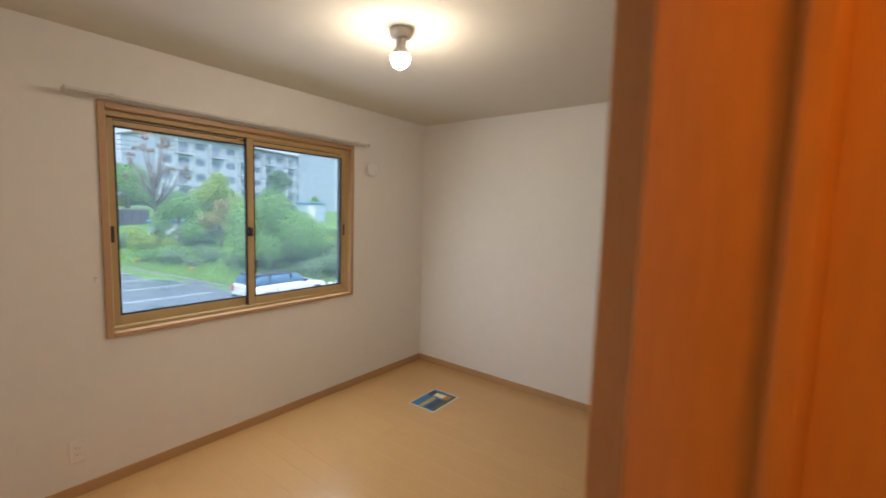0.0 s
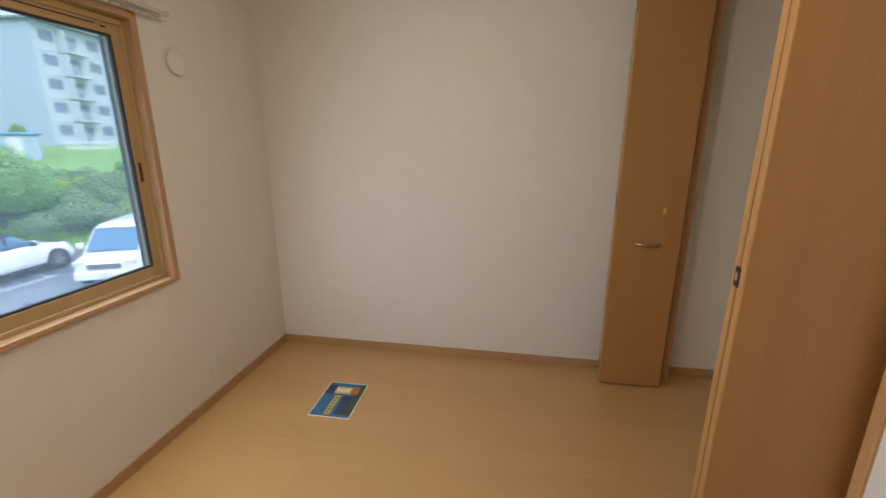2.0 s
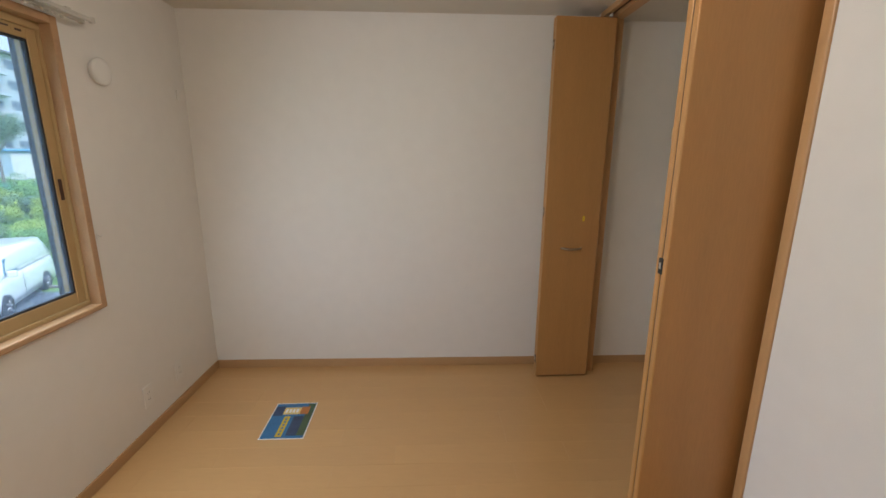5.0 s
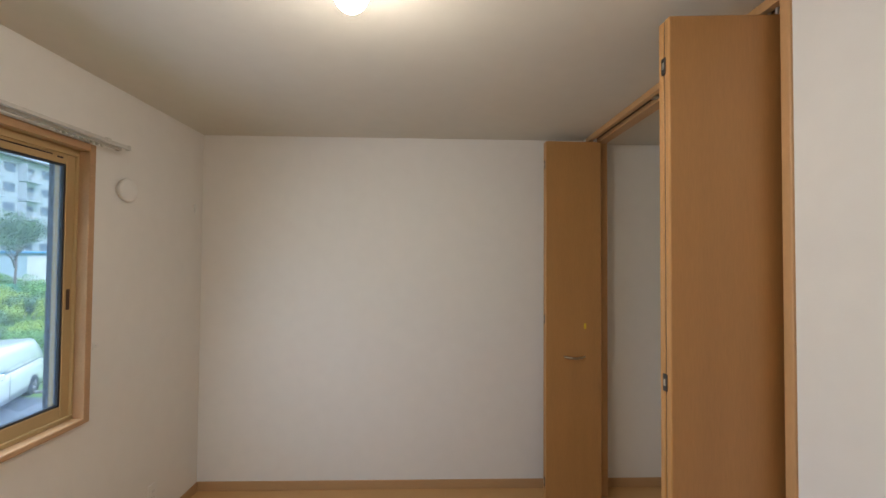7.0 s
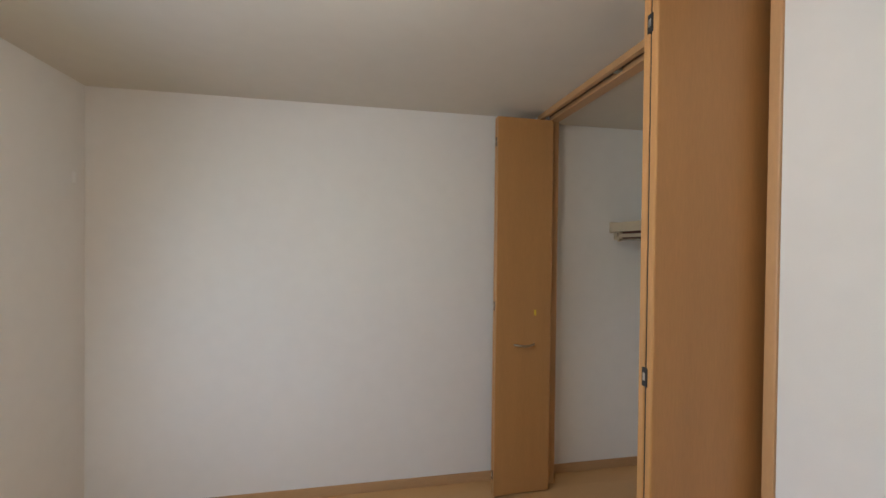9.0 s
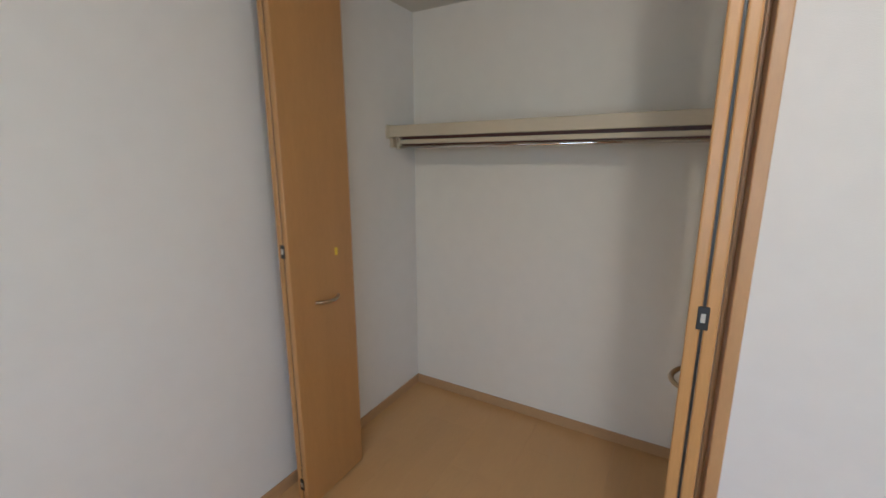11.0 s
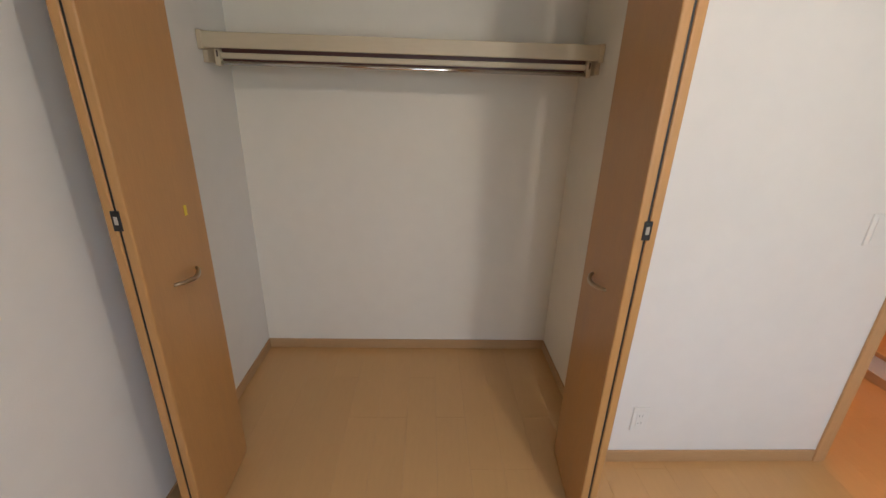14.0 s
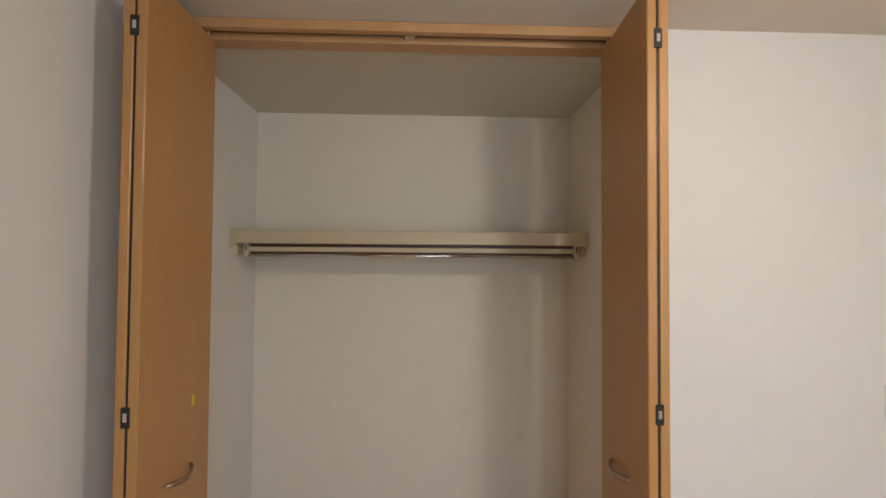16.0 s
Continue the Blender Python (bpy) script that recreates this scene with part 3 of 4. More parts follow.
def tie_hook(y, z):
    t = thing("tieback_hook", "small ivory curtain tieback hook beside the window", "hook", "curtain tieback hooks", at=(XL, y, z))
    part("plate", box((0, -0.008, -0.016), (0.004, 0.008, 0.016), 0.002, 2), PLASTIC, t)
    part("hook", tube([(0.004, 0, 0.004), (0.02, 0, 0.002), (0.024, 0, 0.008), (0.022, 0, 0.014)], 0.003, 8), PLASTIC, t)


tie_hook(0.225, 1.150)
tie_hook(1.975, 1.150)
hook = thing("wall_clip", "small ivory cable clip high on the window wall", "clip", at=(XL, 2.765, 1.885))
part("clip_body", box((0, -0.010, -0.03), (0.012, 0.010, 0.03), 0.004, 2), PLASTIC, hook)

# leaflet on the floor, flat printed sheet
leaflet = thing("leaflet", "glossy blue and yellow printed leaflet lying on the floor", "leaflet", at=(-0.778, 2.214, 0.0), turn=1.0)
lw, lh = 0.248, 0.342
part("sheet", box((-lw / 2, -lh / 2, 0.0005), (lw / 2, lh / 2, 0.0015)), PAPER_EDGE, leaflet)


def ink(name, x0, y0, x1, y1, z, mat):
    part(name, box((x0 * lw - lw / 2, y0 * lh - lh / 2, 0.0015), (x1 * lw - lw / 2, y1 * lh - lh / 2, 0.0015 + z)), mat, leaflet)


ink("printed_field", 0.025, 0.02, 0.975, 0.98, 0.0002, INK_BLUE)
ink("printed_picture", 0.03, 0.62, 0.26, 0.90, 0.0004, INK_NAVY)
ink("printed_picture", 0.56, 0.08, 0.80, 0.60, 0.0004, INK_NAVY)
ink("printed_picture", 0.80, 0.08, 0.97, 0.97, 0.0004, INK_GREEN)
ink("printed_band", 0.26, 0.66, 0.66, 0.86, 0.0006, INK_GOLD)
ink("printed_disc", 0.66, 0.66, 0.86, 0.88, 0.0007, INK_ORANGE)
ink("printed_column", 0.34, 0.06, 0.48, 0.60, 0.0006, INK_YELLOW)
for k in range(6):
    ink("printed_line", 0.385, 0.10 + 0.08 * k, 0.435, 0.145 + 0.08 * k, 0.0008, INK_BLUE)
for k in range(4):
    ink("printed_line", 0.30 + 0.085 * k, 0.71, 0.355 + 0.085 * k, 0.81, 0.0008, PAPER_EDGE)

# ---------------------------------------------------------------- outdoors, a storey below
ZG = -3.1
rnd = random.Random(7)


def kerb_y(x):
    """The edge of the car park: a line that bends round the parked cars."""
    if x < -22:
        return 10.5 + (x + 22) * 0.150
    if x < -19.0:
        return 10.5 + (x + 22) * 1.2
    return 14.1 + (x + 19) * 0.05


def rise(x, y):
    """Height of the land: flat at the car park, climbing behind the kerb to the level of the flats."""
    s = (y - kerb_y(x)) * 0.9
    if x < -44:
        s = max(s, (-44 - x) * 1.0)
    s = min(max(s, 0.0), 34.0) / 34.0
    z = ZG + 4.0 * (1 - (1 - s) ** 1.6) if s > 0 else ZG
    return max(z, 0.8) if -84 < x < -49.1 else z


bm = bmesh.new()
gx = [-900, -500, -300, -200, -150, -120, -100, -90] + [-82 + 2 * k for k in range(38)] + [-4, 4, 40, 200, 900]
gy = [-900, -300, -100, -50, -30, -20, -12, -6] + [-2 + 2 * k for k in range(36)] + [80, 100, 140, 200, 300, 500, 900]
grid = [[bm.verts.new((x, y, rise(x, y) - 0.012 + (0.10 * noise.noise(Vector((x * 0.4, y * 0.4, 0))) if y > kerb_y(x) + 2 and x < -8 else 0))) for y in gy] for x in gx]
for i in range(len(gx) - 1):
    for j in range(len(gy) - 1):
        bm.faces.new((grid[i][j], grid[i + 1][j], grid[i + 1][j + 1], grid[i][j + 1])).smooth = True
tagged(new("ground", finish("ground", bm, MEADOW)), "grassy ground that rises behind the car park", "ground", kind="structure")

bm = bmesh.new()
xs = [-46 + 1.0 * k for k in range(43)]
lo = [bm.verts.new((x, -14, ZG)) for x in xs]
hi = [bm.verts.new((x, kerb_y(x), ZG)) for x in xs]
for i in range(len(xs) - 1):
    bm.faces.new((lo[i], lo[i + 1], hi[i + 1], hi[i]))
tagged(new("road", finish("road", bm, ASPHALT)), "wet dark asphalt of the car park", "car park", kind="structure")

kerb = tagged(new("pavement"), "concrete kerb along the car park", "kerb", kind="structure")
for i in range(len(xs) - 1):
    a, b = Vector((xs[i], kerb_y(xs[i]), ZG)), Vector((xs[i + 1], kerb_y(xs[i + 1]), ZG))
    ln = (b - a).length
    ob = part("kerb_stone", box((0.006, -0.02, -0.05), (ln - 0.006, 0.13, 0.12), 0.015), KERB, kerb)
    ob.matrix_basis = Matrix.Translation(a) @ pose(0, 0, 0, 0, 0, math.degrees(math.atan2(b.y - a.y, b.x - a.x)))

lines = tagged(new("parking_lines"), "white painted bay lines on the asphalt", "road marking", kind="structure")
for x in (-12.75, -15.7, -18.7, -21.65, -24.9, -28.0, -31.3, -34.6, -38.0):
    for dx in (-0.10, 0.10):
        part("painted_line", box((x + dx - 0.03, 4.6 if x < -20 else 5.4, ZG + 0.004), (x + dx + 0.03, min(9.35, kerb_y(x) - 0.35) if x < -17 else 11.5, ZG + 0.006)), LINE, lines)

# ---- plants


def foliage(blobs, count, size, seed, squash=1.0):
    """Many small leaf blades scattered in the outer parts of overlapping clumps."""
    r = random.Random(seed)
    count, size = int(count * 2.4), size * 0.62
    verts, faces = [], []
    weights = [b[3] ** 2 for b in blobs]
    for _ in range(count):
        x, y, z, rad = r.choices(blobs, weights)[0]
        d = Vector((r.gauss(0, 1), r.gauss(0, 1), r.gauss(0, 1))).normalized()
        q = rad * (1 - 0.55 * r.random() ** 2.2) * (1 + 0.22 * noise.noise(d * 2.5 + Vector((x, y, z))))
        c = Vector((x, y, z)) + Vector((d.x * q, d.y * q, d.z * q * squash))
        n = (d + Vector((r.uniform(-1, 1), r.uniform(-1, 1), r.uniform(-0.6, 1)))).normalized()
        u = n.orthogonal().normalized()
        w = n.cross(u)
        s = size * r.uniform(0.6, 1.4)
        k = len(verts)
        verts += [c - u * s, c + w * s * 0.55, c + u * s, c - w * s * 0.55]
        faces.append((k, k + 1, k + 2, k + 3))
    me = bpy.data.meshes.new("crown")
    me.from_pydata([tuple(v) for v in verts], [], faces)
    return me


def tree(name, label, x, y, height, spread, mat, seed, leaves=3500, size=0.10, trunk=0.14, low=0.35, bare=0.0, tuft=None, squash=0.9, cat="tree", limbs=11):
    """A tapered trunk with limbs and a crown of many leaves with an uneven outline."""
    r = random.Random(seed)
    z = rise(x, y) - 0.1
    t = thing(name, label, cat, at=(x, y, z))
    bm = bmesh.new()
    add_tube(bm, [(0, 0, 0), (0.05 * r.uniform(-1, 1), 0.05, height * 0.3), (0.12 * r.uniform(-1, 1), 0.1, height * 0.62)], [trunk, trunk * 0.75, trunk * 0.35], 8)
    blobs = []
    n = limbs
    for k in range(n):
        a = math.tau * k * 0.382 + r.uniform(-0.3, 0.3)
        f = r.uniform(low, 1.0)
        rr = spread * math.sin(math.pi * (0.18 + 0.78 * f)) ** 0.7 * r.uniform(0.55, 0.85)
        e = Vector((math.cos(a) * rr, math.sin(a) * rr, height * (low + (1 - low) * 0.86 * f)))
        b = Vector((0, 0, height * (0.22 + 0.35 * f)))
        add_tube(bm, [b, (b + e) / 2 + Vector((0, 0, -0.05 * height)), e], [trunk * 0.45, trunk * 0.28, trunk * 0.10], 6)
        blobs.append((e.x, e.y, e.z, spread * r.uniform(0.30, 0.50)))
    blobs.append((0, 0, height * 0.72, spread * 0.55))
    blobs.append((0, 0, height * 0.9, spread * 0.34))
    part("trunk", bm, BARK, t)
    if bare:
        blobs = [(b[0], b[1], b[2], b[3] * bare) for b in blobs[:-2]]
    me = foliage(blobs, leaves, size, seed, squash)
    me.materials.append(mat)
    ob = new("crown", me)
    ob.parent = t
    return t


tree("tree", "round leafy green tree above the parked hatchback", -23.6, 14.0, 4.9, 2.75, LEAF_DEEP, 11, 22000, 0.085, 0.13, 0.18)
tree("tree", "tall pruned tree with reddish tufts on bare limbs", -36.5, 11.6, 10.2, 3.3, LEAF_RED, 12, 1500, 0.09, 0.20, 0.40, bare=0.15, limbs=26)
tree("tree", "green undergrowth tree below the pruned limbs", -36.0, 13.0, 5.0, 2.0, LEAF_DEEP, 13, 4500, 0.12, 0.12, 0.2)
tree("tree", "yellow-green young tree behind the shrubs", -39.5, 17.6, 6.3, 2.1, LEAF_FRESH, 14, 5200, 0.12, 0.12, 0.25)
tree("tree", "bronze-leaved small tree among the shrubs", -34.0, 15.4, 4.2, 1.4, LEAF_BRONZE, 15, 3600, 0.09, 0.10, 0.2)
tree("tree", "broad green tree behind the block wall", -61.0, 10.5, 5.8, 4.2, LEAF_DEEP, 16, 7000, 0.16, 0.2, 0.15)
tree("tree", "dark green tree behind the block wall", -58.0, 15.5, 4.8, 3.0, LEAF_DEEP, 17, 4500, 0.16, 0.2, 0.15)
tree("tree", "hazy green tree far behind the car park", -66.0, 8.2, 8.6, 5.2, LEAF_BLUE, 18, 5000, 0.2, 0.2, 0.15)
tree("tree", "airy light green tree before the flats", -24.0, 24.6, 5.3, 1.55, LEAF_BLUE, 19, 2600, 0.085, 0.08, 0.42)
tree("tree", "small green tree beside the garden shed", -47.0, 33.5, 2.8, 1.0, LEAF_DEEP, 20, 1500, 0.10, 0.1, 0.2)
tree("tree", "light green tree before the far flats", -56.0, 33.5, 6.0, 2.4, LEAF_BLUE, 26, 3600, 0.15, 0.14, 0.2)


def shrub(label, x, y, w, h, mat, seed, count=2200, size=0.075):
    r = random.Random(seed)
    z = rise(x, y) - 0.15
    t = thing("shrub", label, "shrub", "shrubs on the bank", at=(x, y, z))
    bm = bmesh.new()
    blobs = []
    for k in range(9):
        e = Vector((r.uniform(-0.7, 0.7) * w, r.uniform(-0.7, 0.7) * w, h * r.uniform(0.3, 0.72)))
        add_tube(bm, [(0, 0, 0), tuple(e * 0.55), tuple(e)], [0.03, 0.02, 0.008], 5)
        blobs.append((e.x, e.y, e.z, 0.42 * min(w, h) * r.uniform(0.7, 1.2)))
    part("stems", bm, BARK, t)
    me = foliage(blobs, count, size, seed, 0.8)
    me.materials.append(mat)
    ob = new("leaves", me)
    ob.parent = t


shrub("round yellow-green shrub on the grassy bank", -36.4, 11.3, 1.5, 2.9, LEAF_FRESH, 31, 4200, 0.09)
shrub("low spreading weeds beside the kerb", -30.0, 12.2, 2.4, 1.3, WEED, 32, 3800)
shrub("low spreading weeds below the round tree", -25.8, 12.9, 2.0, 1.2, WEED, 33, 3400)
shrub("dark low shrub on the bank", -33.2, 11.2, 1.9, 1.3, LEAF_DEEP, 34, 3000)
shrub("pale weeds behind the parked hatchback", -20.6, 15.4, 2.0, 1.5, WEED, 35, 3800)
shrub("pale weeds behind the parked van", -18.0, 16.6, 2.0, 1.3, WEED, 36, 3800)
shrub("tall grey-green weeds on the bank", -21.2, 18.0, 2.2, 1.4, WEED, 37, 3600)
shrub("bright green garden shrub", -25.5, 20.8, 1.8, 1.1, LEAF_FRESH, 38, 3000)
shrub("bright green clipped hedge end", -18.0, 19.2, 1.5, 1.2, LEAF_FRESH, 39, 3600)
shrub("dark green shrub under the hedge", -17.0, 18.4, 1.1, 1.0, LEAF_DEEP, 40, 2600)
shrub("green shrub beside the yellow marker", -16.1, 18.6, 1.0, 1.0, LEAF_DEEP, 41, 2200)
shrub("bright green shrub before the net fence", -20.5, 21.8, 1.6, 1.2, LEAF_FRESH, 42, 2800)
shrub("low green shrub under the block wall", -44.5, 9.6, 1.6, 1.2, LEAF_DEEP, 43, 2000)
shrub("low green shrub before the block wall", -43.0, 12.6, 1.8, 1.3, WEED, 44, 2000)

for k in range(7):
    shrub("rough green undergrowth behind the block wall", -60.0 - 1.5 * (k % 2), 4.5 + 2.4 * k, 2.2, 2.4, (LEAF_DEEP, LEAF_FRESH, LEAF_BLUE)[k % 3], 110 + k, 1500, 0.14)
for x, y, h in ((-93.0, 9.0, 12.0), (-95.0, 16.0, 10.5), (-92.0, 2.0, 12.5)):
    tree("tree", "hazy wooded slope tree far behind the car park", x, y, h, 6.5, LEAF_BLUE, int(h * 10), 3600, 0.34, 0.3, 0.1)

# garden plots behind the bank
rp = random.Random(23)
for k in range(22):
    az, dist = radians(30 + 20.5 * ((k * 0.618) % 1)), 25 + 18 * rp.random()
    kind = k % 4
    shrub(("leafy green garden shrub", "pale green garden vegetables", "bright green garden shrub", "dark green garden bush")[kind], -math.cos(az) * dist, math.sin(az) * dist, rp.uniform(1.0, 2.0), rp.uniform(0.8, 1.7), (LEAF_BLUE, WEED, LEAF_FRESH, LEAF_DEEP)[kind], 60 + k, 1700, 0.085)
for k in range(9):
    az, dist = radians(8.5 + 1.9 * k), 40 + 6 * rp.random()
    shrub("rough green undergrowth on the slope", -math.cos(az) * dist, math.sin(az) * dist, rp.uniform(1.4, 2.2), rp.uniform(1.0, 1.9), (LEAF_DEEP, WEED, LEAF_BLUE)[k % 3], 90 + k, 1900, 0.09)

# grass on the bank
r = random.Random(5)
verts, faces = [], []
while len(faces) < 26000:
    x = -46 + 32 * r.random()
    y = kerb_y(x) + 0.15 + 11 * r.random() ** 1.6
    if y > 22:
        continue
    z, h = rise(x, y) - 0.03, r.uniform(0.10, 0.34) + 0.25 * max(0, noise.noise(Vector((x * 0.5, y * 0.5, 3))))
    a, b = r.uniform(0, math.tau), r.uniform(-0.10, 0.10)
    dx, dy, w = math.cos(a), math.sin(a), r.uniform(0.012, 0.03)
    k = len(verts)
    verts += [(x - dx * w, y - dy * w, z), (x + dx * w, y + dy * w, z), (x + b, y + r.uniform(-0.1, 0.1), z + h)]
    faces.append((k, k + 1, k + 2))
me = bpy.data.meshes.new("grass")
me.from_pydata(verts, [], faces)
me.materials.append(GRASS)
tagged(new("grass", me), "long green grass on the bank behind the kerb", "grass", kind="stuff")

# ---- block wall, fences, shed, markers
bw = thing("block_wall", "weathered grey block retaining wall on the bank, darkened for shrub shade", "wall", at=(-49.0, 7.0, -0.40))
for k in range(15):
    for c in range(3):
        part("concrete_block", box((-0.12, 0.80 * k + 0.012 - 4.0, -1.7 + 0.95 * c + 0.012), (0.12, 0.80 * k + 0.788 - 4.0, -0.75 + 0.95 * c), 0.02), BLOCKWALL, bw)
part("coping", box((-0.16, -4.0, 1.16), (0.16, 8.0, 1.26), 0.02), KERB, bw)


def picket_fence(label, x, y, n, turn):
    t = thing("white_fence", label, "fence", at=(x, y, rise(x, y)), turn=turn)
    for z in (0.25, 0.75):
        part("rail", box((0, -0.02, z), (n * 0.16, 0.02, z + 0.05)), WHITEFENCE, t)
    for k in range(n):
        part("picket", box((k * 0.16 + 0.03, -0.035, 0.05), (k * 0.16 + 0.10, -0.02, 0.95), 0.004), WHITEFENCE, t)


picket_fence("low white picket fence before the shed", -27.5, 26.0, 26, 48)
picket_fence("low white picket fence far behind the garden", -45.0, 36.0, 26, 50)

net = thing("net_fence", "green garden net fence on thin posts", "fence", at=(-24.5, 23.4, rise(-24.5, 23.4)), turn=46)
for k in range(5):
    part("post", tube([(k * 1.6, 0, 0), (k * 1.6, 0, 1.05)], 0.025, 8), KERB, net)
for k in range(4):
    bm = bmesh.new()
    for j in range(9):
        add_box(bm, (k * 1.6, -0.006, 0.06 + 0.115 * j), (k * 1.6 + 1.6, 0.006, 0.06 + 0.115 * j + 0.06))
    for j in range(12):
        add_box(bm, (k * 1.6 + 0.13 * j, -0.005, 0.05), (k * 1.6 + 0.13 * j + 0.05, 0.005, 1.02))
    part("net_panel", bm, GREENNET, net)


def shed(label, x, y, w, d, h, turn):
    t = thing("garden_shed", label, "shed", "garden sheds", at=(x, y, rise(x, y) - 0.1), turn=turn)
    part("wall", box((-w / 2, -d / 2, 0), (w / 2, d / 2, h), 0.02), SHEDWALL, t)
    part("roof", box((-w / 2 - 0.2, -d / 2 - 0.2, h), (w / 2 + 0.2, d / 2 + 0.2, h + 0.16), 0.03), BLUEROOF, t)
    dr = part("door", box((-w * 0.1, -d / 2 - 0.03, 0.05), (w * 0.18, -d / 2, h * 0.9), 0.008), WHITEFENCE, t)
    part("handle", box((-w * 0.06, -d / 2 - 0.05, h * 0.45), (-w * 0.05, -d / 2 - 0.03, h * 0.52)), STEEL, dr)
    for k in range(4):
        part("rib", box((w * 0.22 + k * w * 0.07, -d / 2 - 0.015, 0.05), (w * 0.22 + k * w * 0.07 + 0.03, -d / 2, h * 0.95)), RAILGREY, t)


shed("pale blue garden shed with a blue roof", -29.4, 31.6, 4.2, 2.2, 1.9, 45)
shed("pale blue shed behind the round tree", -42.0, 29.5, 3.2, 2.0, 2.2, 50)
shed("pale blue shed among the shrubs on the slope", -44.0, 15.2, 3.4, 2.0, 1.7, 70)


def marker(x, y):
    t = thing("reflector_post", "short yellow reflector post on the grass verge", "marker post", "yellow reflector posts", at=(x, y, rise(x, y)))
    part("post", tube([(0, 0, 0), (0, 0, 0.42)], 0.035, 10), WHITEFENCE, t)
    part("reflector", box((-0.07, -0.16, 0.30), (0.07, 0.16, 0.46), 0.03, 2), YELLOW, t)


marker(-34.2, 9.6)
marker(-27.6, 10.6)
marker(-14.7, 15.6)

# ---- blocks of flats


def flats(label, x, y, turn, bays, gable_depth, base, seed):
    """Five storeys of flats: gable wall, recessed windows and railed balconies, flat roof with its overhang."""
    st, bay = 2.72, 6.3
    length, top = bays * bay, 5 * 2.72 + 0.5
    t = thing("apartment_building", label, "building", "blocks of flats", at=(x, y, base), turn=turn)
    part("wall", box((-gable_depth + 0.004, 0.006, -2.5), (-0.0, length - 0.006, top)), CONCRETE, t)
    part("gable_wall", box((-gable_depth, -0.12, -2.5), (0.05, 0.0, top)), GABLE, t)
    part("roof", box((-gable_depth - 0.5, -0.5, top), (0.9, length + 0.5, top + 0.28), 0.04), ROOFGREY, t)
    proto = {}

    def shared(name, key, bm_fn, mat, parent, loc):
        if key not in proto:
            proto[key] = finish(name, bm_fn(), mat)
        ob = new(name, proto[key])
        ob.parent = parent
        ob.matrix_basis = Matrix.Translation(loc)
        return ob

    def rail_panel(w):
        bm = bmesh.new()
        add_box(bm, (1.08, 0.05, 1.05), (1.13, w - 0.05, 1.12))
        for k in range(int(w / 0.14)):
            add_box(bm, (1.09, 0.06 + 0.14 * k, 0.12), (1.115, 0.10 + 0.14 * k, 1.06))
        return bm

    for s in range(5):
        z = 0.35 + st * s
        for b in range(bays):
            y0 = b * bay
            w = shared("window", "wa", lambda: box((-0.06, 0, 0), (0.03, 1.9, 1.35), 0.01), RAILGREY, t, (0, y0 + 0.75, z + 0.85))
            for j in range(2):
                shared("pane", "pa", lambda: box((0.03, 0.06, 0.07), (0.045, 0.92, 1.28)), DARKGLASS, w, (0, 0.92 * j, 0))
            shared("balcony_slab", "bs", lambda: box((0, 0, -0.16), (1.2, 3.0, 0.06), 0.02), CONCRETE, t, (0, y0 + 3.1, z))
            shared("balcony_railing", "br", lambda: rail_panel(3.0), RAILGREY, t, (0, y0 + 3.1, z))
            shared("partition", "pt", lambda: box((0, -0.05, 0.06), (1.1, 0.05, 2.4)), CONCRETE, t, (0, y0 + 3.1, z))
            d = shared("balcony_door", "bd", lambda: box((-0.06, 0, 0.06), (0.02, 2.4, 2.05), 0.01), RAILGREY, t, (0, y0 + 3.4, z))
            for j in range(2):
                shared("pane", "pb", lambda: box((0.02, 0.06, 0.14), (0.035, 1.16, 1.97)), DARKGLASS, d, (0, 1.17 * j, 0))
            if (b + s) % 2 == 0:
                shared("air_conditioner", "ac", lambda: box((0.05, 0, 0), (0.38, 0.8, 0.6), 0.03), WHITEFENCE, t, (0.1, y0 + 5.0, z + 0.07))
        part("floor_band", box((0.0, 0.02, z - 0.22), (0.06, length - 0.02, z - 0.08)), CONCRETE, t)
    return t


flats("long pale five-storey block of flats with balconies", -79.0, 25.2, 14, 6, 9.0, -0.9, 1)
flats("pale five-storey block of flats with blank grey gable", -55.6, 43.4, 7, 6, 8.6, 0.9, 2)

# power cables before the flats
cables = thing("power_cables", "thin dark power cables strung before the flats", "cable", at=(0, 0, 0))
for k in range(4):
    pts = [(-62 + 0.2 * k, -8 + 8 * j, 8.2 + 0.55 * k - 0.25 * math.sin(math.pi * ((j * 0.25) % 1))) for j in range(13)]
    part("cable", tube(pts, 0.022, 5), TYRE, cables)

# ---- parked vehicles


def wheel(parent, x, y, z, r, w):
    tyre = part("wheel", lathe([(r * 0.62, -w / 2), (r * 0.94, -w / 2), (r, -w * 0.3), (r, w * 0.3), (r * 0.94, w / 2), (r * 0.62, w / 2)], 28, "x"), TYRE, parent)
    tyre.matrix_basis = Matrix.Translation((x, y, z))
    s = 1 if x > 0 else -1
    bm = lathe([(r * 0.64, -w * 0.45), (r * 0.64, w * 0.40), (r * 0.55, w * 0.44), (0.02, w * 0.36)], 28, "x")
    if s < 0:
        for v in bm.verts:
            v.co.x = -v.co.x
        bmesh.ops.reverse_faces(bm, faces=bm.faces)
    part("rim", bm, RIM, tyre)
    for k in range(5):
        a = math.tau * k / 5
        bm = tube([(s * w * 0.46, 0.05 * math.cos(a), 0.05 * math.sin(a)), (s * w * 0.46, r * 0.56 * math.cos(a), r * 0.56 * math.sin(a))], 0.028, 6)
        part("spoke", bm, RIM, tyre)


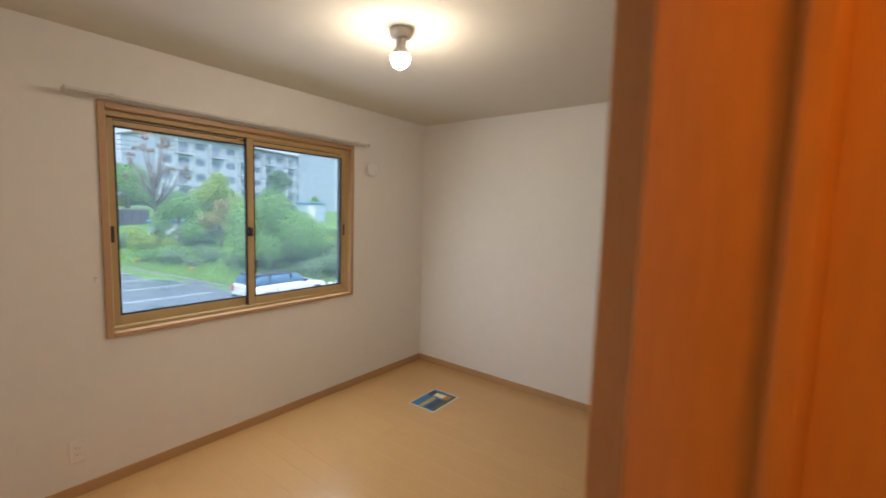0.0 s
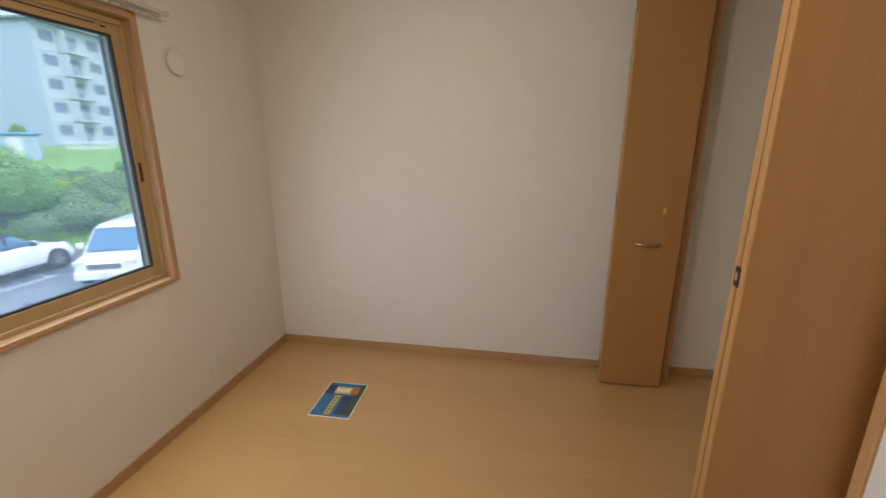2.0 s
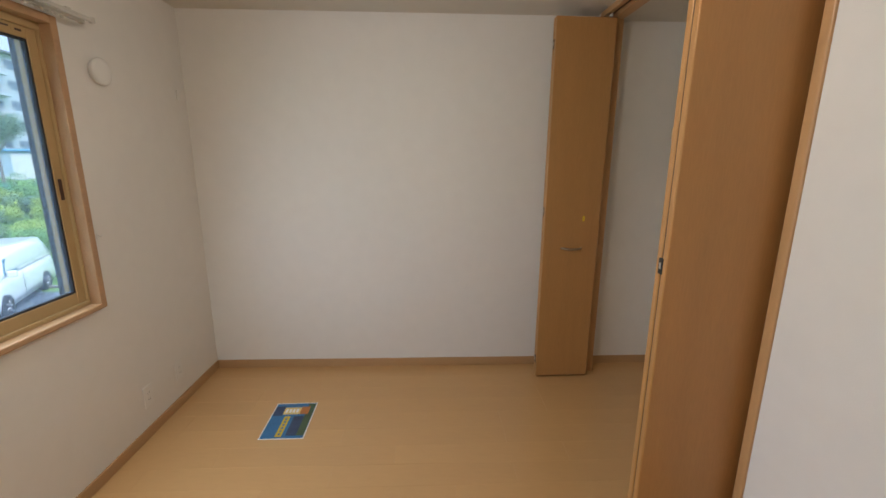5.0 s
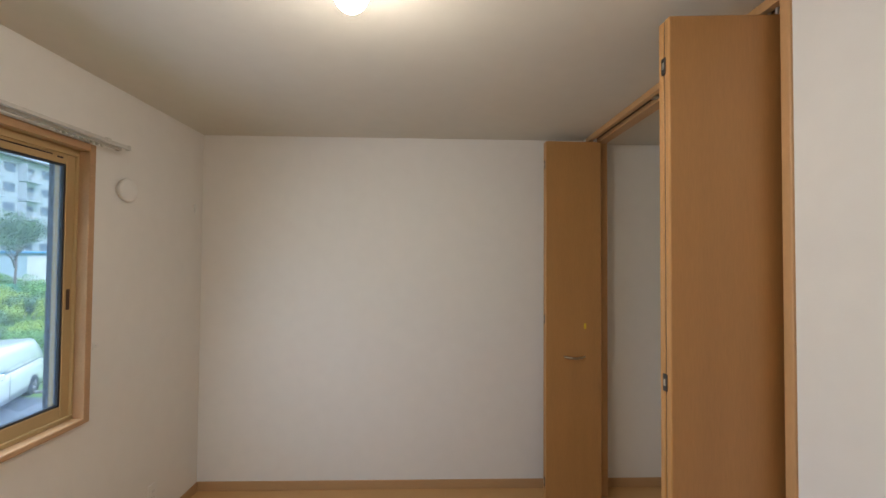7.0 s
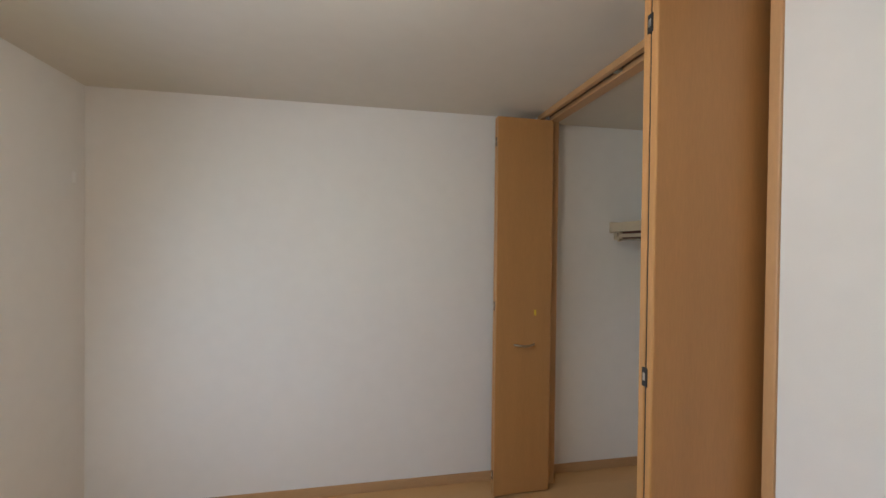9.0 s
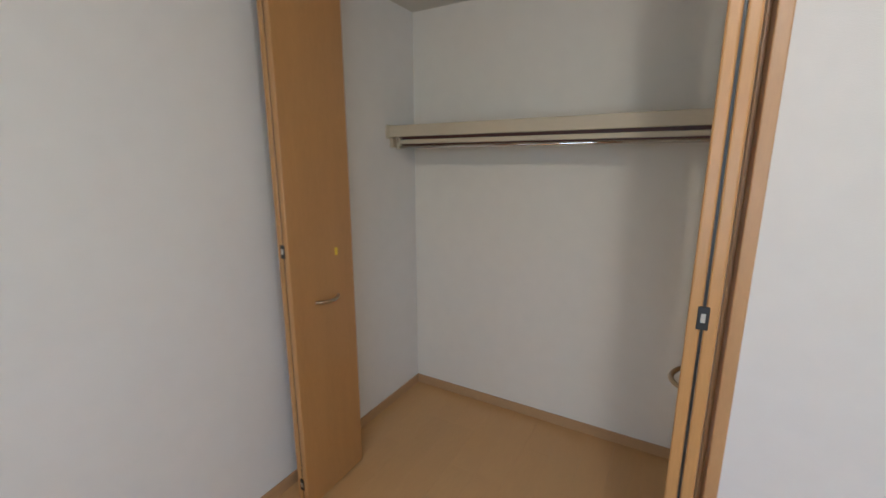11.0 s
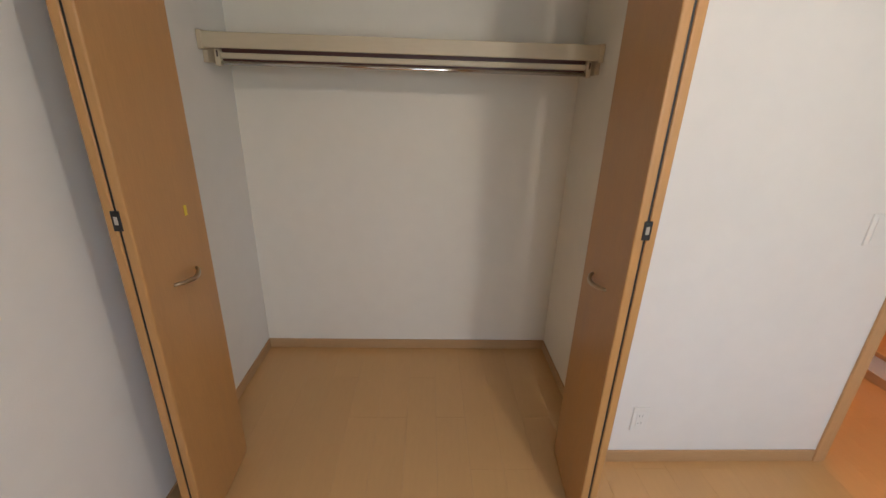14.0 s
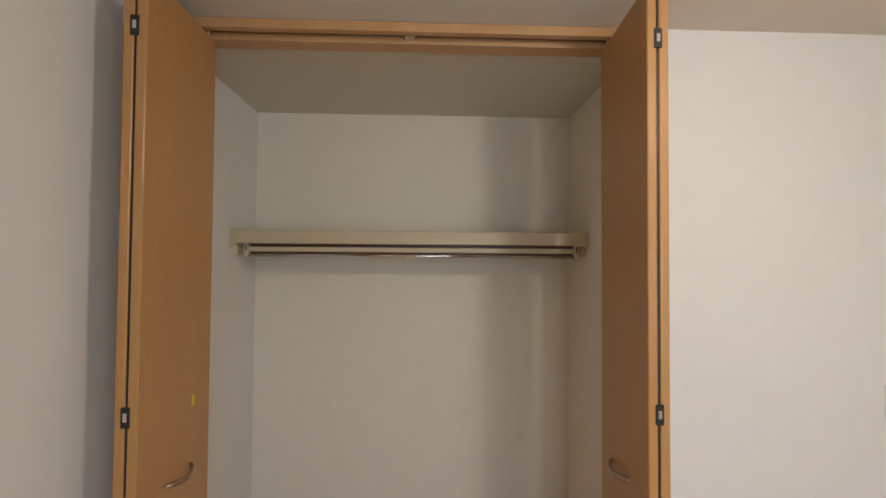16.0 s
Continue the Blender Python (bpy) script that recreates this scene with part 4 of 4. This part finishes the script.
def shell(sections, bevel=0.05):
    """A body lofted along y: rows of (y, half width at the foot, half width at the top, z foot, z top)."""
    bm = bmesh.new()
    rings = []
    for y, wb, wt, zb, zt in sections:
        m = (zb + zt) / 2
        rings.append([bm.verts.new(p) for p in ((-wb * 0.96, y, zb), (-wb, y, zb + (zt - zb) * 0.3), (-(wb + wt) / 2, y, m + (zt - zb) * 0.2), (-wt, y, zt - 0.03), (-wt * 0.85, y, zt), (wt * 0.85, y, zt), (wt, y, zt - 0.03), ((wb + wt) / 2, y, m + (zt - zb) * 0.2), (wb, y, zb + (zt - zb) * 0.3), (wb * 0.96, y, zb))])
    n = 10
    for a, b in zip(rings, rings[1:]):
        for k in range(n):
            bm.faces.new((a[k], a[(k + 1) % n], b[(k + 1) % n], b[k])).smooth = True
    bm.faces.new(rings[0])
    bm.faces.new(rings[-1][::-1])
    bmesh.ops.recalc_face_normals(bm, faces=bm.faces)
    return bm


def hatchback(x, y, turn, size):
    """A small white hatchback with a black roof; y runs from its tail to its nose."""
    t = thing("hatchback_car", "small white hatchback with black roof parked in a bay", "car", at=(x, y, ZG), turn=turn)
    t.scale = (size, size, size)
    part("body", shell([(0.0, 0.74, 0.72, 0.34, 0.86), (0.08, 0.84, 0.80, 0.24, 0.93), (0.6, 0.86, 0.80, 0.20, 0.95), (2.2, 0.86, 0.80, 0.20, 0.94), (2.75, 0.86, 0.76, 0.20, 0.90), (3.4, 0.84, 0.70, 0.22, 0.80), (3.72, 0.74, 0.62, 0.26, 0.68), (3.82, 0.66, 0.56, 0.30, 0.56)]), CARWHITE, t)
    cab = part("glasshouse", shell([(0.12, 0.74, 0.62, 0.92, 1.18), (0.42, 0.76, 0.64, 0.93, 1.345), (1.9, 0.76, 0.64, 0.93, 1.36), (2.15, 0.75, 0.62, 0.92, 1.27), (2.72, 0.72, 0.66, 0.88, 0.91)]), CARGLASS, t, "dark tinted car windows")
    part("roof", shell([(0.20, 0.64, 0.60, 1.335, 1.385), (0.5, 0.67, 0.62, 1.335, 1.405), (1.85, 0.67, 0.62, 1.335, 1.405), (2.08, 0.64, 0.58, 1.325, 1.37)]), CARBLACK, t, "glossy black roof")
    for s in (-1, 1):
        for yy in (0.75, 1.72):
            part("pillar", box((s * 0.70 - 0.05, yy, 0.92), (s * 0.70 + 0.05, yy + 0.07, 1.34), 0.01), CARBLACK, cab)
        part("tail_lamp", box((s * 0.70 - 0.08, -0.03, 0.62), (s * 0.70 + 0.08, 0.10, 0.86), 0.03, 2), REDLAMP, t)
        part("headlamp", lathe([(0.13, -0.05), (0.13, 0.02), (0.09, 0.06), (0.02, 0.075)], 20), CLEARLAMP, t).matrix_basis = pose(s * 0.56, 3.56, 0.68, -62, 0, 0)
        part("mirror", box((s * 0.90 - 0.09, 2.30, 0.93), (s * 0.90 + 0.09, 2.42, 1.06), 0.03, 2), CARBLACK, t)
        part("door_seam", box((s * 0.862 - 0.004, 1.05, 0.30), (s * 0.862 + 0.004, 1.065, 0.92)), CARBLACK, t)
        part("sill_trim", box((s * 0.85 - 0.02, 0.85, 0.20), (s * 0.85 + 0.02, 2.75, 0.30), 0.01), CARBLACK, t)
        for yy in (0.62, 3.06):
            wheel(t, s * 0.78, yy, 0.31, 0.31, 0.19)
            part("wheel_arch", lathe([(0.31, -0.09), (0.37, -0.09), (0.37, 0.09), (0.31, 0.09)], 28, "x"), CARBLACK, t).matrix_basis = Matrix.Translation((s * 0.775, yy, 0.31))
    part("rear_bumper", box((-0.72, -0.06, 0.28), (0.72, 0.10, 0.50), 0.04, 2), CARBLACK, t)
    part("rear_window", box((-0.56, 0.10, 0.96), (0.56, 0.14, 1.24), 0.02), CARGLASS, t)
    part("number_plate", box((-0.17, -0.075, 0.54), (0.17, -0.02, 0.70), 0.005), WHITEFENCE, t)


def van(x, y, turn, size):
    """A white one-box van; y runs from its nose to its tail."""
    t = thing("white_van", "white one-box van with blue-tinted windscreen parked in a bay", "van", at=(x, y, ZG if x > -40 else rise(x, y)), turn=turn)
    t.scale = (size * 1.08, size, size * 0.93)
    part("body", shell([(0.0, 0.72, 0.66, 0.30, 0.78), (0.10, 0.82, 0.74, 0.24, 0.92), (0.55, 0.84, 0.76, 0.22, 1.02), (1.00, 0.845, 0.76, 0.22, 1.10), (4.2, 0.845, 0.78, 0.22, 1.10), (4.38, 0.82, 0.74, 0.30, 1.02)]), CARWHITE, t)
    cab = part("cabin", shell([(0.62, 0.76, 0.72, 1.00, 1.05), (1.30, 0.77, 0.66, 1.06, 1.78), (1.65, 0.775, 0.66, 1.06, 1.86), (3.9, 0.775, 0.66, 1.06, 1.86), (4.30, 0.76, 0.64, 1.02, 1.60), (4.36, 0.76, 0.66, 1.00, 1.10)]), CARWHITE, t)
    bm = bmesh.new()
    q = [bm.verts.new(p) for p in ((-0.66, 0.635, 1.065), (0.66, 0.635, 1.065), (0.60, 1.265, 1.765), (-0.60, 1.265, 1.765))]
    r2 = bmesh.ops.extrude_face_region(bm, geom=[bm.faces.new(q)])
    for v in [g for g in r2["geom"] if isinstance(g, bmesh.types.BMVert)]:
        v.co += Vector((0, -0.022, 0.016))
    bmesh.ops.recalc_face_normals(bm, faces=bm.faces)
    part("windscreen", bm, CARGLASS, cab, "blue-tinted windscreen")
    for s in (-1, 1):
        for y0, y1 in ((1.05, 1.85), (1.95, 2.95), (3.05, 3.95)):
            b = box((-0.012, y0, 1.16), (0.012, y1, 1.62 if y0 < 1.2 else 1.66), 0.006)
            for v in b.verts:
                v.co.x += s * (0.762 - 0.10 * (v.co.z - 1.16) / 0.46 * 0.62)
                if y0 < 1.2 and v.co.y < 1.4:
                    v.co.y += (v.co.z - 1.16) * 0.55
            # rear side windows are coloured white to imitate the sky's reflection
            if y0 < 1.2:
                part("side_window", b, CARGLASS, cab)
            else:
                part("pale_side_window", b, CARWHITE, cab)
        part("headlamp", box((s * 0.62 - 0.16, 0.0, 0.72), (s * 0.62 + 0.16, 0.20, 0.92), 0.05, 2), CLEARLAMP, t)
        part("mirror", box((s * 0.95 - 0.10, 0.95, 1.12), (s * 0.95 + 0.10, 1.08, 1.32), 0.04, 2), CARWHITE, t)
        part("door_seam", box((s * 0.846 - 0.004, 1.9, 0.32), (s * 0.846 + 0.004, 1.912, 1.08)), BLACK, t)
        for yy in (0.75, 3.45):
            wheel(t, s * 0.76, yy, 0.31, 0.31, 0.19)
            part("wheel_arch", lathe([(0.31, -0.09), (0.35, -0.09), (0.35, 0.09), (0.31, 0.09)], 28, "x"), BLACK, t).matrix_basis = Matrix.Translation((s * 0.755, yy, 0.31))
    part("grille", box((-0.42, -0.025, 0.62), (0.42, 0.03, 0.80), 0.02), BLACK, t)
    for k in range(3):
        part("grille_bar", box((-0.40, -0.035, 0.645 + 0.05 * k), (0.40, -0.02, 0.665 + 0.05 * k), 0.004), STEEL, t)
    part("front_bumper", box((-0.76, -0.07, 0.28), (0.76, 0.10, 0.56), 0.05, 2), CARWHITE, t)
    part("wiper", tube([(-0.5, 0.60, 1.09), (0.15, 0.66, 1.14)], 0.012, 6), BLACK, cab)
    part("number_plate", box((-0.17, -0.085, 0.38), (0.17, -0.06, 0.54), 0.005), WHITEFENCE, t)


hatchback(-17.2, 8.75, 3, 1.12)
van(-12.7, 10.75, 24, 1.05)
van(-52.4, 6.6, 4, 1.0)

# ---------------------------------------------------------------- floor boards, one by one
setting("floor_base", box((XL - 0.05, YB - 0.1, -0.2), (HX + 0.1, YF + 0.05, -0.014)), SUBFLOOR, "dark bed under the floor boards", "floor")
setting("floor_hall_end", box((XH, -2.5, -0.2), (HX, YB - 0.1, -0.002)), CASING, "wooden floor under the hall stair", "floor")
floor = tagged(new("floor"), "glossy light beech laminate floor boards", "floor", kind="structure")
floor.empty_display_size = 0.05
PW, PL, GAP = 0.1435, 0.909, 0.0003
proto = {}
rb = random.Random(3)
y_start = 1.98 - PW * 20
for i in range(60):
    y0, y1 = y_start + PW * i, y_start + PW * (i + 1)
    if y1 < YB or y0 > YF:
        continue
    y0, y1 = max(y0, YB), min(y1, YF + 0.004)
    x = XL - rb.choice((0.0, 0.303, 0.606)) - 0.15
    far = XC + 0.004 if y0 > YC - 0.02 else (HX if y1 < HY1 + 0.02 else XC)
    while x < far:
        a, b = max(x, XL), min(x + PL, far)
        if b - a > 0.02:
            key = (round(b - a, 3), round(y1 - y0, 3))
            if key not in proto:
                proto[key] = finish("floor_board", box((GAP / 2, GAP / 2, -0.014), (b - a - GAP / 2, y1 - y0 - GAP / 2, 0.0), 0.0004), PLANK)
            ob = new("floor_board", proto[key])
            ob.parent = floor
            ob.location = (a, y0, 0)
        x += PL
